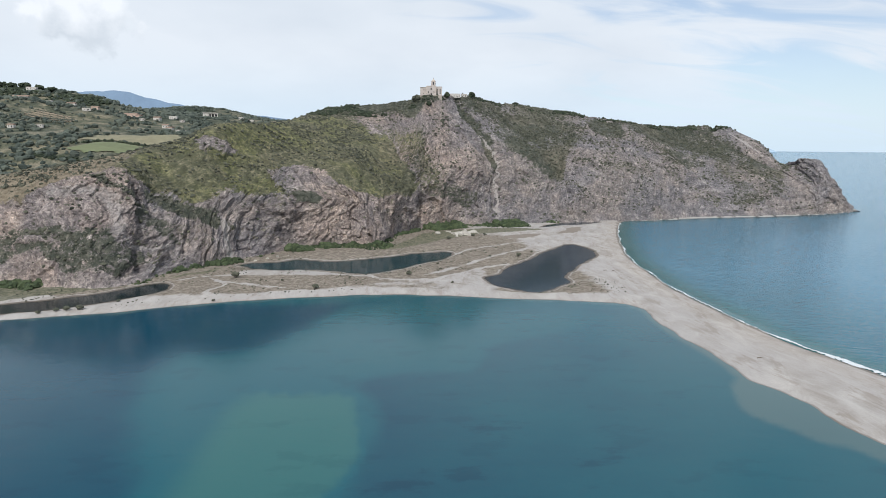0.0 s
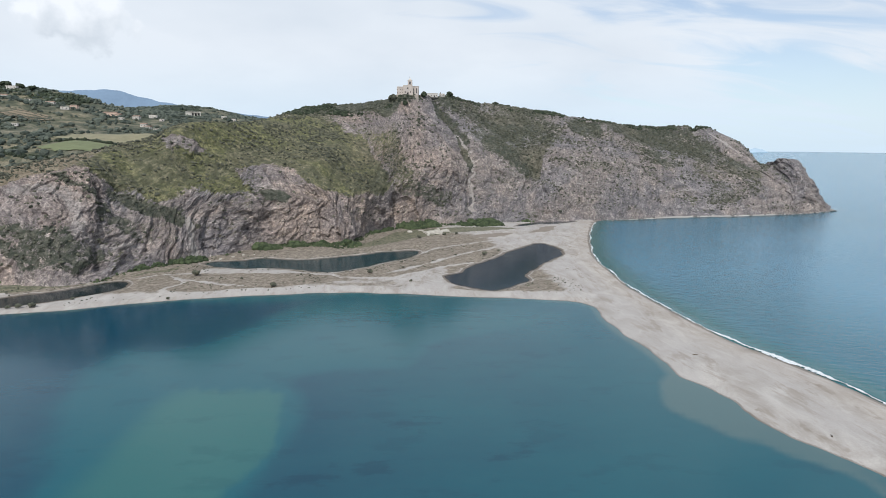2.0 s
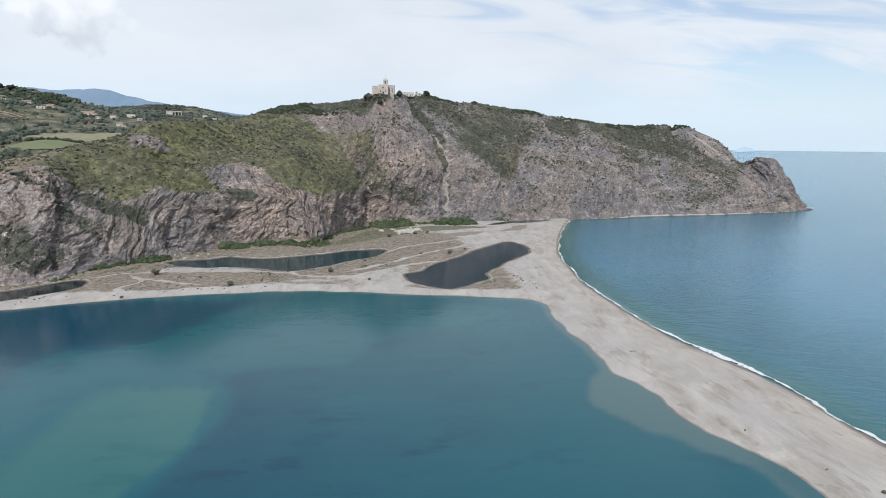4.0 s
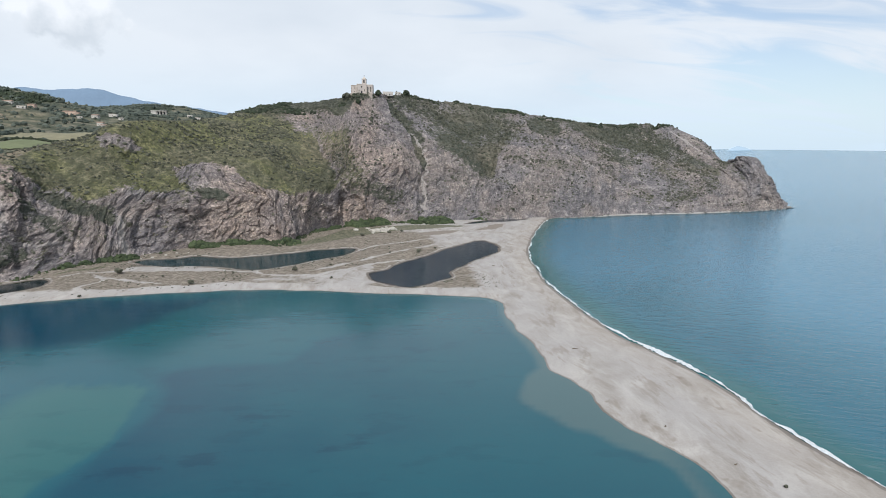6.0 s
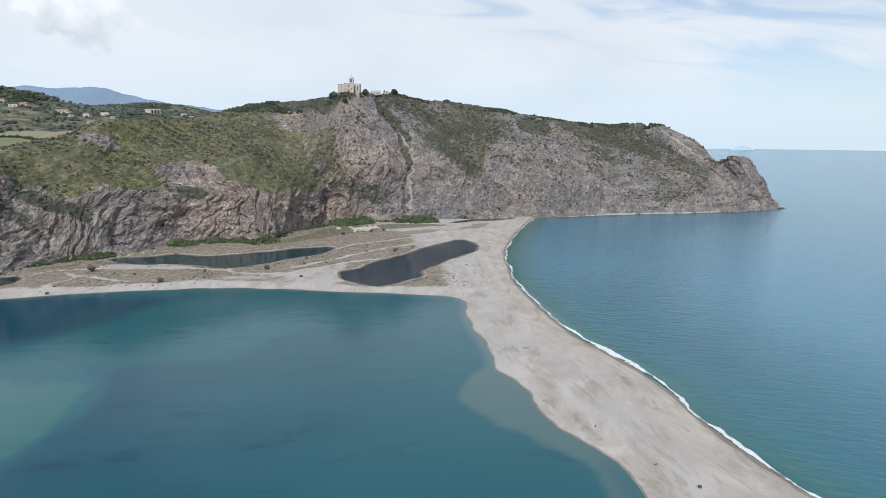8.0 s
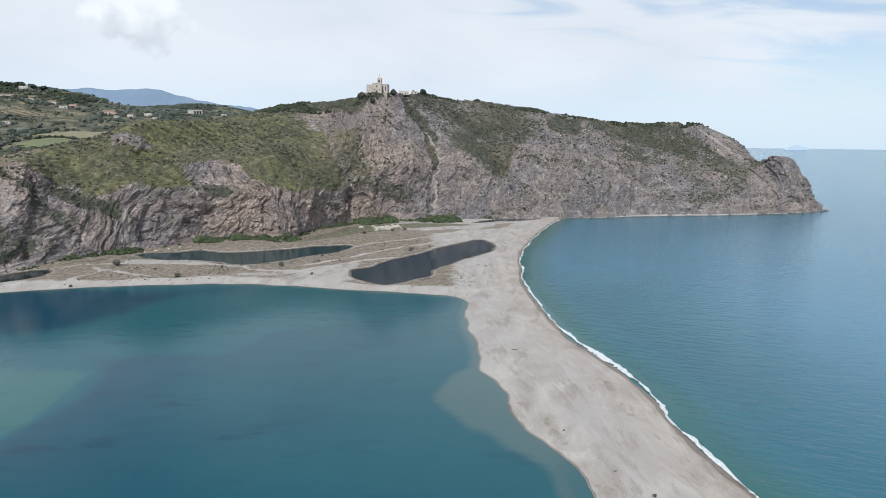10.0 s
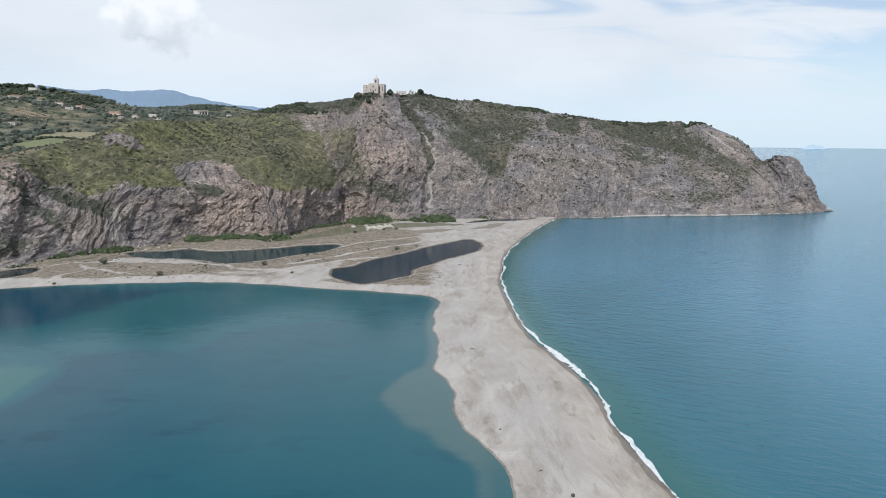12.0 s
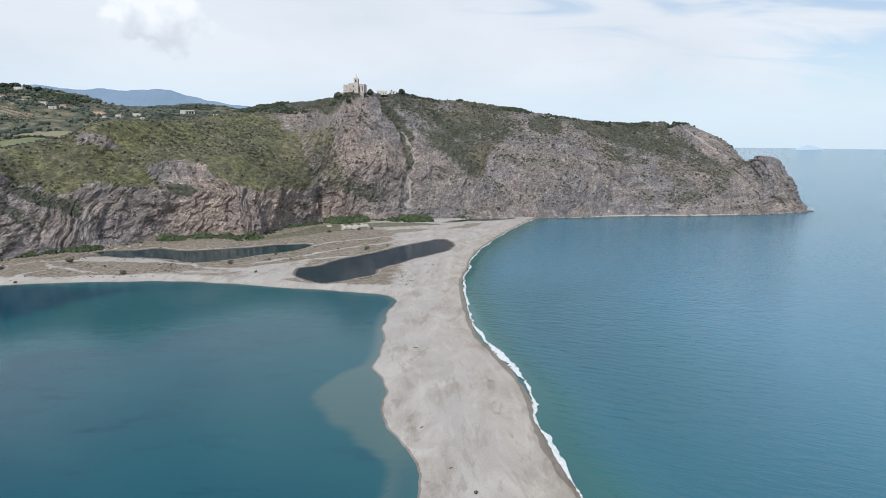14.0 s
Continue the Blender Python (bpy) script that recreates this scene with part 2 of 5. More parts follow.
def step(nt, v, lo, hi, to0=0.0, to1=1.0):
    m = nt.nodes.new("ShaderNodeMapRange")
    m.interpolation_type = "SMOOTHSTEP"
    for k, x in zip(("From Min", "From Max", "To Min", "To Max"), (lo, hi, to0, to1)):
        m.inputs[k].default_value = x
    nt.links.new(v, m.inputs["Value"])
    return m.outputs[0]


def blend(nt, fac, a, b, how="MIX"):
    m = nt.nodes.new("ShaderNodeMix")
    m.data_type, m.blend_type = "RGBA", how
    for s, v in (("Factor", fac), ("A", a), ("B", b)):
        if isinstance(v, tuple):
            m.inputs[s].default_value = (*v, 1)
        elif isinstance(v, (int, float)):
            m.inputs[s].default_value = v
        else:
            nt.links.new(v, m.inputs[s])
    return m.outputs["Result"]


def bump(nt, height, strength, distance, normal=None):
    b = nt.nodes.new("ShaderNodeBump")
    b.inputs["Strength"].default_value, b.inputs["Distance"].default_value = strength, distance
    nt.links.new(height, b.inputs["Height"])
    if normal:
        nt.links.new(normal, b.inputs["Normal"])
    return b.outputs[0]


def material(name, rough=0.9):
    m = bpy.data.materials.new(name)
    m.use_nodes = True
    nt = m.node_tree
    p = nt.nodes["Principled BSDF"]
    p.inputs["Roughness"].default_value = rough
    p.inputs["Specular IOR Level"].default_value = 0.25
    return m, nt, p


def plain(name, col, rough=0.85, vary=0.25, scale=0.6):
    """A paint, plaster or wood with stains at two scales."""
    m, nt, p = material(name, rough)
    big, fine = noise_of(nt, scale * 0.3, 4), noise_of(nt, scale * 3, 4)
    f = calc(nt, "ADD", calc(nt, "MULTIPLY", big, 0.6), calc(nt, "MULTIPLY", fine, 0.4))
    c = ramp(nt, f, (0.3, tuple(v * (1 - vary) for v in col)), (0.7, tuple(min(0.95, v * (1 + vary * 0.6)) for v in col)))
    nt.links.new(c, p.inputs["Base Color"])
    return m


def voronoi(nt, co, scale, feature="F1", stretch=(1, 1, 1), turn=0):
    """Angular cells: a random number for each cell, or the distance to its edge."""
    v = nt.nodes.new("ShaderNodeTexVoronoi")
    v.feature = feature
    v.inputs["Scale"].default_value = scale
    m = nt.nodes.new("ShaderNodeMapping")
    m.inputs["Scale"].default_value, m.inputs["Rotation"].default_value = stretch, (0, 0, radians(turn))
    nt.links.new(co, m.inputs[0])
    nt.links.new(m.outputs[0], v.inputs["Vector"])
    if feature == "DISTANCE_TO_EDGE":
        return v.outputs["Distance"]
    sep = nt.nodes.new("ShaderNodeSeparateColor")
    nt.links.new(v.outputs["Color"], sep.inputs[0])
    return sep.outputs[0]


def warped(nt, co, amount, scale):
    """Coordinates pushed about by noise."""
    n = nt.nodes.new("ShaderNodeTexNoise")
    n.inputs["Scale"].default_value, n.inputs["Detail"].default_value = scale, 4
    nt.links.new(co, n.inputs["Vector"])
    v = nt.nodes.new("ShaderNodeVectorMath")
    v.operation = "MULTIPLY_ADD"
    v.inputs[1].default_value = (amount, amount, amount)
    nt.links.new(n.outputs["Color"], v.inputs[0])
    nt.links.new(co, v.inputs[2])
    return v.outputs[0]


def hill_material():
    m, nt, p = material("hill_rock_and_scrub", 0.95)
    L = nt.links.new
    # metres along the face and up it, so that beds and ribs follow the cliff
    face = nt.nodes.new("ShaderNodeCombineXYZ")
    L(attr(nt, "along"), face.inputs[0])
    L(attr(nt, "up"), face.inputs[1])
    face = face.outputs[0]
    bent, crook = warped(nt, face, 26, 0.035), warped(nt, face, 5, 0.18)
    stain = noise_of(nt, 0.013, 5, 0.6, co=face)
    ribs = noise_of(nt, 0.10, 7, 0.68, (1.0, 0.30, 1), 0.4, (0, 0, 8), bent)
    beds = noise_of(nt, 0.085, 7, 0.70, (0.34, 1.5, 1), 0.5, (0, 0, 34), bent)
    fine = noise_of(nt, 0.42, 7, 0.72, (1, 0.8, 1), 0.3, (0, 0, 0), crook)
    slab, chip = voronoi(nt, crook, 0.115, "F1", (1.25, 0.62, 1), 22), voronoi(nt, crook, 0.36, "F1", (1.2, 0.7, 1), -18)
    joint = voronoi(nt, crook, 0.115, "DISTANCE_TO_EDGE", (1.25, 0.62, 1), 22)
    tone = calc(nt, "ADD", calc(nt, "ADD", calc(nt, "MULTIPLY", ribs, 0.26), calc(nt, "MULTIPLY", beds, 0.34)), calc(nt, "MULTIPLY", fine, 0.40))
    rock = ramp(nt, tone, (0.38, (0.100, 0.094, 0.095)), (0.46, (0.235, 0.217, 0.212)), (0.53, (0.335, 0.308, 0.293)), (0.61, (0.60, 0.55, 0.505)))
    rock = blend(nt, step(nt, attr(nt, "grey"), 0.0, 1.0, 0.6, 0.2), rock, ramp(nt, noise_of(nt, 0.75, 5, 0.7, co=crook), (0.38, (0.55, 0.55, 0.56)), (0.5, (1, 1, 1)), (0.62, (1.55, 1.53, 1.50))), "MULTIPLY")
    rock = blend(nt, 1.0, rock, ramp(nt, slab, (0.0, (0.80, 0.80, 0.82)), (1.0, (1.18, 1.16, 1.14))), "MULTIPLY")
    rock = blend(nt, 1.0, rock, ramp(nt, chip, (0.0, (0.82, 0.82, 0.83)), (1.0, (1.17, 1.16, 1.15))), "MULTIPLY")
    rock = blend(nt, step(nt, stain, 0.40, 0.60), blend(nt, 1.0, rock, (0.90, 0.91, 0.96), "MULTIPLY"), blend(nt, 1.0, rock, (1.11, 1.05, 1.0), "MULTIPLY"))
    # dark joints and cracks
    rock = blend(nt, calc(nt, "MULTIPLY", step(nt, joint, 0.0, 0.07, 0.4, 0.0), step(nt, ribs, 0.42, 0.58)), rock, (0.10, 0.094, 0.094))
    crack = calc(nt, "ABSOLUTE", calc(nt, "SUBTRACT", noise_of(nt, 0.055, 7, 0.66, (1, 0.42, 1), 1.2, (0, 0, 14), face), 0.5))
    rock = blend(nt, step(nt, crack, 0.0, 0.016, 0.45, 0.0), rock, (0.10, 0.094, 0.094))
    # gully bottoms darkened in the rock colour, standing in for their shade
    rock = blend(nt, calc(nt, "MULTIPLY", attr(nt, "gully_shade"), 0.55), rock, (0.10, 0.094, 0.094))
    # thin pale outcrops along the beds
    bed = calc(nt, "ABSOLUTE", calc(nt, "SUBTRACT", noise_of(nt, 0.05, 7, 0.68, (0.42, 1.5, 1), 1.0, (0, 0, 30), bent), 0.5))
    rock = blend(nt, calc(nt, "MULTIPLY", step(nt, bed, 0.0, 0.018, 0.9, 0.0), step(nt, fine, 0.44, 0.56)), rock, (0.55, 0.51, 0.47))
    rock = blend(nt, attr(nt, "grey"), rock, blend(nt, 1.0, rock, (0.81, 0.86, 0.90), "MULTIPLY"))
    rock = blend(nt, 1.0, rock, (0.935, 0.885, 0.855), "MULTIPLY")
    rock = blend(nt, attr(nt, "cool"), rock, blend(nt, 1.0, rock, (0.91, 0.955, 1.0), "MULTIPLY"))
    # pale scree runs and bare pale rock
    rock = blend(nt, step(nt, calc(nt, "ADD", attr(nt, "scree"), calc(nt, "MULTIPLY", calc(nt, "SUBTRACT", fine, 0.5), 0.9)), 0.35, 0.75, 0, 0.8), rock, (0.42, 0.385, 0.36))
    # lichen and small plants on ledges
    lich = noise_of(nt, 0.19, 7, 0.75, co=face)
    rock = blend(nt, step(nt, lich, 0.57, 0.64, 0, 0.7), rock, (0.095, 0.098, 0.068))
    # grass and low scrub
    g1, g2, g3 = noise_of(nt, 0.018, 4), noise_of(nt, 0.13, 7, 0.7), noise_of(nt, 0.38, 6, 0.75)
    grass = ramp(nt, g2, (0.38, (0.092, 0.094, 0.052)), (0.5, (0.168, 0.165, 0.090)), (0.62, (0.290, 0.268, 0.160)))
    grass = blend(nt, step(nt, g1, 0.42, 0.60), blend(nt, 1.0, grass, (0.90, 0.88, 0.95), "MULTIPLY"), blend(nt, 1.0, grass, (1.06, 1.08, 0.86), "MULTIPLY"))
    grass = blend(nt, step(nt, g3, 0.49, 0.56, 0, 0.7), grass, (0.092, 0.096, 0.06))
    brush = noise_of(nt, 0.16, 6, 0.7, (0.5, 1.5, 1), 0.6, (0, 0, 38), bent)
    grass = blend(nt, step(nt, brush, 0.51, 0.58, 0, 0.55), grass, (0.092, 0.098, 0.06))
    grass = blend(nt, step(nt, brush, 0.46, 0.36, 0, 0.4), grass, (0.34, 0.30, 0.20))
    dusk = ramp(nt, g2, (0.38, (0.046, 0.055, 0.046)), (0.5, (0.084, 0.089, 0.073)), (0.62, (0.165, 0.157, 0.134)))
    dusk = blend(nt, step(nt, g3, 0.50, 0.57, 0, 0.8), dusk, (0.06, 0.066, 0.05))
    cover = blend(nt, attr(nt, "maquis"), grass, dusk)
    dry = ramp(nt, g2, (0.36, (0.185, 0.150, 0.106)), (0.6, (0.32, 0.266, 0.195)))
    dry = blend(nt, step(nt, g3, 0.55, 0.62, 0, 0.7), dry, (0.08, 0.078, 0.052))
    cover = blend(nt, calc(nt, "MULTIPLY", attr(nt, "dry"), step(nt, g1, 0.3, 0.6, 0.7, 1.0)), cover, dry)
    edge = calc(nt, "ADD", attr(nt, "veg"), calc(nt, "MULTIPLY", calc(nt, "SUBTRACT", noise_of(nt, 0.16, 9, 0.80, co=face), 0.5), 2.6))
    L(blend(nt, step(nt, edge, 0.36, 0.60), rock, cover), p.inputs["Base Color"])
    hgt = calc(nt, "ADD", calc(nt, "ADD", calc(nt, "MULTIPLY", slab, 0.5), calc(nt, "MULTIPLY", chip, 0.25)), calc(nt, "ADD", tone, calc(nt, "MULTIPLY", fine, 0.5)))
    L(bump(nt, hgt, 0.9, 3.0), p.inputs["Normal"])
    return m


def sand_material():
    m, nt, p = material("sand", 0.95)
    L = nt.links.new
    big, mid, fine = noise_of(nt, 0.022, 5, 0.6, (1, 0.6, 1), 0.6), noise_of(nt, 0.075, 6, 0.62, (1, 0.5, 1), 0.7), noise_of(nt, 1.2, 5, 0.65)
    sand = ramp(nt, mid, (0.34, (0.30, 0.272, 0.243)), (0.5, (0.37, 0.342, 0.314)), (0.64, (0.44, 0.412, 0.382)))
    sand = blend(nt, step(nt, big, 0.38, 0.60, 0, 0.6), sand, (0.385, 0.362, 0.345))
    sand = blend(nt, 0.35, sand, ramp(nt, fine, (0.3, (0.75, 0.75, 0.75)), (0.7, (1.2, 1.2, 1.2))), "MULTIPLY")
    # brown weed lines and damp patches
    weed = noise_of(nt, 0.05, 7, 0.7, (1.6, 0.5, 1))
    sand = blend(nt, step(nt, weed, 0.56, 0.64, 0, 0.55), sand, (0.25, 0.215, 0.18))
    # tide lines that run with the outer beach, tan towards the water
    tide = nt.nodes.new("ShaderNodeCombineXYZ")
    sep = nt.nodes.new("ShaderNodeSeparateXYZ")
    L(coord(nt), sep.inputs[0])
    L(attr(nt, "brim"), tide.inputs[0])
    L(calc(nt, "MULTIPLY", sep.outputs["Y"], 0.16), tide.inputs[1])
    lines = noise_of(nt, 0.17, 7, 0.68, co=tide.outputs[0])
    near = step(nt, attr(nt, "brim"), 8.0, 34.0, 1.0, 0.0)
    sand = blend(nt, calc(nt, "MULTIPLY", near, 0.55), sand, blend(nt, 1.0, sand, (0.98, 0.93, 0.87), "MULTIPLY"))
    sand = blend(nt, step(nt, lines, 0.55, 0.64, 0, 0.5), sand, (0.27, 0.235, 0.20))
    sand = blend(nt, step(nt, lines, 0.46, 0.36, 0, 0.35), sand, (0.47, 0.445, 0.42))
    dune = noise_of(nt, 0.3, 6, 0.7)
    scrub = ramp(nt, dune, (0.38, (0.105, 0.09, 0.066)), (0.5, (0.19, 0.158, 0.122)), (0.62, (0.29, 0.248, 0.20)))
    e = calc(nt, "ADD", attr(nt, "scrub"), calc(nt, "MULTIPLY", calc(nt, "SUBTRACT", noise_of(nt, 0.08, 7, 0.7), 0.5), 1.1))
    col = blend(nt, step(nt, e, 0.38, 0.66, 0, 0.9), sand, scrub)
    green = ramp(nt, dune, (0.36, (0.06, 0.068, 0.040)), (0.6, (0.18, 0.17, 0.115)))
    e2 = calc(nt, "ADD", attr(nt, "green"), calc(nt, "MULTIPLY", calc(nt, "SUBTRACT", noise_of(nt, 0.07, 7, 0.7), 0.5), 1.2))
    col = blend(nt, step(nt, e2, 0.42, 0.62, 0, 0.9), col, green)
    # brown silt round the ponds
    d = calc(nt, "ADD", attr(nt, "damp"), calc(nt, "MULTIPLY", calc(nt, "SUBTRACT", noise_of(nt, 0.15, 5), 0.5), 0.6))
    col = blend(nt, step(nt, d, 0.35, 0.7, 0, 0.8), col, (0.20, 0.165, 0.13))
    # wet margin
    w = calc(nt, "ADD", attr(nt, "wet"), calc(nt, "MULTIPLY", calc(nt, "SUBTRACT", noise_of(nt, 0.12, 5), 0.5), 0.7))
    wet = step(nt, w, 0.38, 0.62)
    col = blend(nt, wet, col, blend(nt, 1.0, col, (0.56, 0.54, 0.52), "MULTIPLY"))
    L(col, p.inputs["Base Color"])
    L(step(nt, wet, 0, 1, 0.95, 0.6), p.inputs["Roughness"])
    L(bump(nt, calc(nt, "ADD", mid, calc(nt, "MULTIPLY", fine, 0.15)), 0.6, 0.8), p.inputs["Normal"])
    return m


def water_material(name, deep, mid, pale, bank, wave=0.35, rough=0.12, swell=0.0):
    """Water whose colour follows the depth of its bed: deep, mid, pale over sand, sandy at the bank. Open sea adds
    painted sky reflection.
    """
    m, nt, p = material(name, rough)
    p.inputs["Specular IOR Level"].default_value = 0.4
    p.inputs["IOR"].default_value = 1.333
    L = nt.links.new
    big, weed = noise_of(nt, 0.009, 5, 0.6, (1, 1.3, 1)), noise_of(nt, 0.03, 6, 0.6, (1, 2.2, 1))
    shoal = calc(nt, "ADD", attr(nt, "shoal"), calc(nt, "MULTIPLY", calc(nt, "SUBTRACT", big, 0.5), 0.6))
    col = blend(nt, step(nt, shoal, -0.1, 0.45), deep, mid)
    col = blend(nt, step(nt, shoal, 0.42, 1.0), col, pale)
    col = blend(nt, calc(nt, "MULTIPLY", step(nt, calc(nt, "ADD", weed, calc(nt, "MULTIPLY", attr(nt, "weed"), 0.10)), 0.56, 0.66, 0, 0.7), step(nt, attr(nt, "weed"), 0.0, 0.3)), col, blend(nt, 1.0, col, (0.45, 0.66, 0.76), "MULTIPLY"))
    # bluer open water, brightened in its colour to stand in for sky reflection
    col = blend(nt, attr(nt, "open"), col, (0.058, 0.186, 0.282))
    col = blend(nt, step(nt, attr(nt, "bank"), 0.15, 1.0), col, bank)
    L(col, p.inputs["Base Color"])
    r1 = noise_of(nt, 0.35, 6, 0.62, (0.55, 1.5, 1), 0.4, (0, 0, 20))
    r2 = noise_of(nt, 0.085, 4, 0.5, (0.5, 1.5, 1), 0.5, (0, 0, 24))
    # wind waves on the open water, their crests slanting to the beach
    slant = nt.nodes.new("ShaderNodeMapping")
    slant.inputs["Rotation"].default_value = (0, 0, radians(20))
    L(coord(nt), slant.inputs[0])
    crest = noise_of(nt, 0.27, 4, 0.6, (0.30, 1, 1), 0.5, (0, 0, 0), slant.outputs[0])
    crest = calc(nt, "MULTIPLY", crest, step(nt, attr(nt, "swell"), 0.0, 1.0, 0.0, swell))
    r2 = calc(nt, "ADD", calc(nt, "MULTIPLY", r2, 0.45), crest)
    L(bump(nt, calc(nt, "ADD", calc(nt, "MULTIPLY", r1, step(nt, attr(nt, "swell"), 0.0, 1.0, 0.35, 0.8)), calc(nt, "MULTIPLY", r2, 2.0)), 0.6, wave), p.inputs["Normal"])
    return m


def leaf_material(name, dark, light):
    m, nt, p = material(name, 0.9)
    f = calc(nt, "ADD", calc(nt, "MULTIPLY", attr(nt, "tone"), 0.55), calc(nt, "MULTIPLY", noise_of(nt, 0.9, 5, 0.7), 0.45))
    nt.links.new(ramp(nt, f, (0.2, dark), (0.75, light)), p.inputs["Base Color"])
    nt.links.new(bump(nt, noise_of(nt, 2.0, 5, 0.7), 1.0, 0.6), p.inputs["Normal"])
    return m


def land_material():
    m, nt, p = material("farmland", 0.95)
    L = nt.links.new
    a, b, c = noise_of(nt, 0.006, 4), noise_of(nt, 0.04, 6, 0.65), noise_of(nt, 0.22, 6, 0.7)
    col = ramp(nt, b, (0.38, (0.060, 0.070, 0.050)), (0.5, (0.112, 0.116, 0.084)), (0.64, (0.235, 0.212, 0.155)))
    col = blend(nt, step(nt, a, 0.42, 0.62, 0, 0.7), col, blend(nt, 1.0, col, (1.2, 1.12, 0.98), "MULTIPLY"))
    col = blend(nt, step(nt, c, 0.48, 0.62, 0, 0.7), col, (0.038, 0.048, 0.028))
    col = blend(nt, step(nt, attr(nt, "wood"), 0.2, 0.9), col, (0.035, 0.046, 0.030))
    L(col, p.inputs["Base Color"])
    L(bump(nt, c, 1.0, 2.0), p.inputs["Normal"])
    return m


HILL, SAND, LAND = hill_material(), sand_material(), land_material()
SEA = water_material("sea_water", (0.005, 0.050, 0.084), (0.009, 0.086, 0.112), (0.028, 0.116, 0.116), (0.076, 0.128, 0.130), 0.12, 0.13, 4.5)
POND = water_material("pond_water", (0.012, 0.030, 0.047), (0.015, 0.033, 0.050), (0.026, 0.038, 0.047), (0.085, 0.068, 0.052), 0.10)
LAGOON = water_material("lagoon_water", (0.012, 0.038, 0.045), (0.014, 0.044, 0.050), (0.03, 0.05, 0.05), (0.07, 0.07, 0.05), 0.10)
FOAM = plain("foam", (0.66, 0.69, 0.70), 0.7, 0.3, 2.5)
SCRUB = leaf_material("scrub_leaves", (0.050, 0.055, 0.043), (0.135, 0.135, 0.098))
REED = leaf_material("reed_leaves", (0.028, 0.042, 0.022), (0.085, 0.110, 0.055))
OLIVE = leaf_material("olive_leaves", (0.036, 0.049, 0.042), (0.118, 0.134, 0.108))
PINE = leaf_material("pine_needles", (0.020, 0.029, 0.019), (0.060, 0.074, 0.045))
BARK = plain("bark", (0.13, 0.10, 0.08))
STONE = plain("church_stone", (0.49, 0.435, 0.40), 0.9, 0.22, 0.5)
STONE_TRIM = plain("church_trim", (0.55, 0.485, 0.42), 0.9, 0.15, 0.8)
DARK = plain("dark_opening", (0.03, 0.03, 0.035), 0.4, 0.2)
PLASTER = plain("house_plaster", (0.55, 0.52, 0.48), 0.9, 0.2, 0.4)
PINK = plain("pink_plaster", (0.56, 0.42, 0.34), 0.9, 0.2, 0.4)
ROOF = plain("clay_roof", (0.31, 0.22, 0.17), 0.9, 0.3, 1.2)
BOULDER = plain("pale_boulder", (0.46, 0.43, 0.38), 0.95, 0.35, 0.8)
DRIFT = plain("driftwood", (0.16, 0.13, 0.10), 0.9, 0.35, 3)
WET_ROCK = plain("wet_shore_rock", (0.20, 0.185, 0.175), 0.8, 0.45, 0.7)
SOIL = plain("tilled_soil", (0.27, 0.22, 0.155), 0.95, 0.2, 0.3)
MEADOW = plain("meadow", (0.165, 0.185, 0.10), 0.95, 0.25, 0.25)
STUBBLE = plain("dry_meadow", (0.24, 0.222, 0.145), 0.95, 0.25, 0.25)
RUBBLE = plain("rubble_wall", (0.34, 0.30, 0.26), 0.95, 0.4, 0.7)
CHANNEL = water_material("channel_water", (0.012, 0.022, 0.024), (0.014, 0.024, 0.026), (0.02, 0.03, 0.03), (0.05, 0.05, 0.035), 0.14)

# ---------------------------------------------------------------- plan: shores, ponds, hill lines
INNER_SHORE = [(-620, 300), (-500, 328), (-400, 352), (-330, 372), (-281, 385), (-249, 393), (-216, 402), (-184, 416), (-148, 429), (-108, 440),
               (-66, 447), (-23, 451), (20, 446), (63, 438), (107, 432), (144, 423), (156, 411), (158, 395), (156, 379), (157, 347),
               (161, 319), (163, 295), (162, 277), (169, 264), (175, 247), (177, 226), (185, 204), (194, 187), (198, 172), (199, 150),
               (203, 60), (203, -60), (192, -180), (212, -245)]
OUTER_SHORE = [(245, -185), (266, -60), (268, 60), (262, 140), (254, 168), (247, 195), (244, 220), (243, 246), (237, 274), (227, 305),
               (217, 340), (210, 398), (205, 465), (208, 513), (217, 607), (254, 752), (298, 880), (318, 908), (372, 918), (420, 934), (470, 950),
               (560, 966), (640, 988), (722, 1014), (790, 1058), (822, 1090)]
BACK_LAND = [(840, 1200), (600, 1500), (-620, 1500)]
outer = spline(OUTER_SHORE, 160)
inner = spline(INNER_SHORE, 200)
LAND_EDGE = np.vstack([inner, outer, BACK_LAND])

LAGOON_EDGE = rounded([(-177, 563), (-167, 574), (-146, 579), (-126, 591), (-96, 582), (-64, 591), (-30, 613), (6, 632), (24, 637), (31, 624), (14, 591), (-12, 562), (-32, 537), (-47, 529), (-62, 527), (-79, 535), (-101, 543), (-132, 544), (-160, 549)], 4)
POND_EDGE = rounded([(55, 508), (66, 524), (81, 553), (102, 582), (125, 623), (148, 658), (165, 679), (179, 684), (186, 650), (189, 628), (182, 611), (160, 574), (139, 542), (128, 520), (125, 494), (113, 478), (92, 458), (81, 461), (69, 472), (56, 484), (54, 497)], 4)
CHANNEL_EDGE = rounded([(-420, 360), (-340, 400), (-306, 421), (-276, 437), (-247, 462), (-224, 485), (-211, 482), (-207, 464), (-232, 433), (-260, 411), (-292, 400), (-340, 380), (-410, 345)])
PUDDLE_EDGE = rounded([(167, 834), (201, 856), (240, 868), (270, 893), (252, 896), (219, 884), (186, 862)])

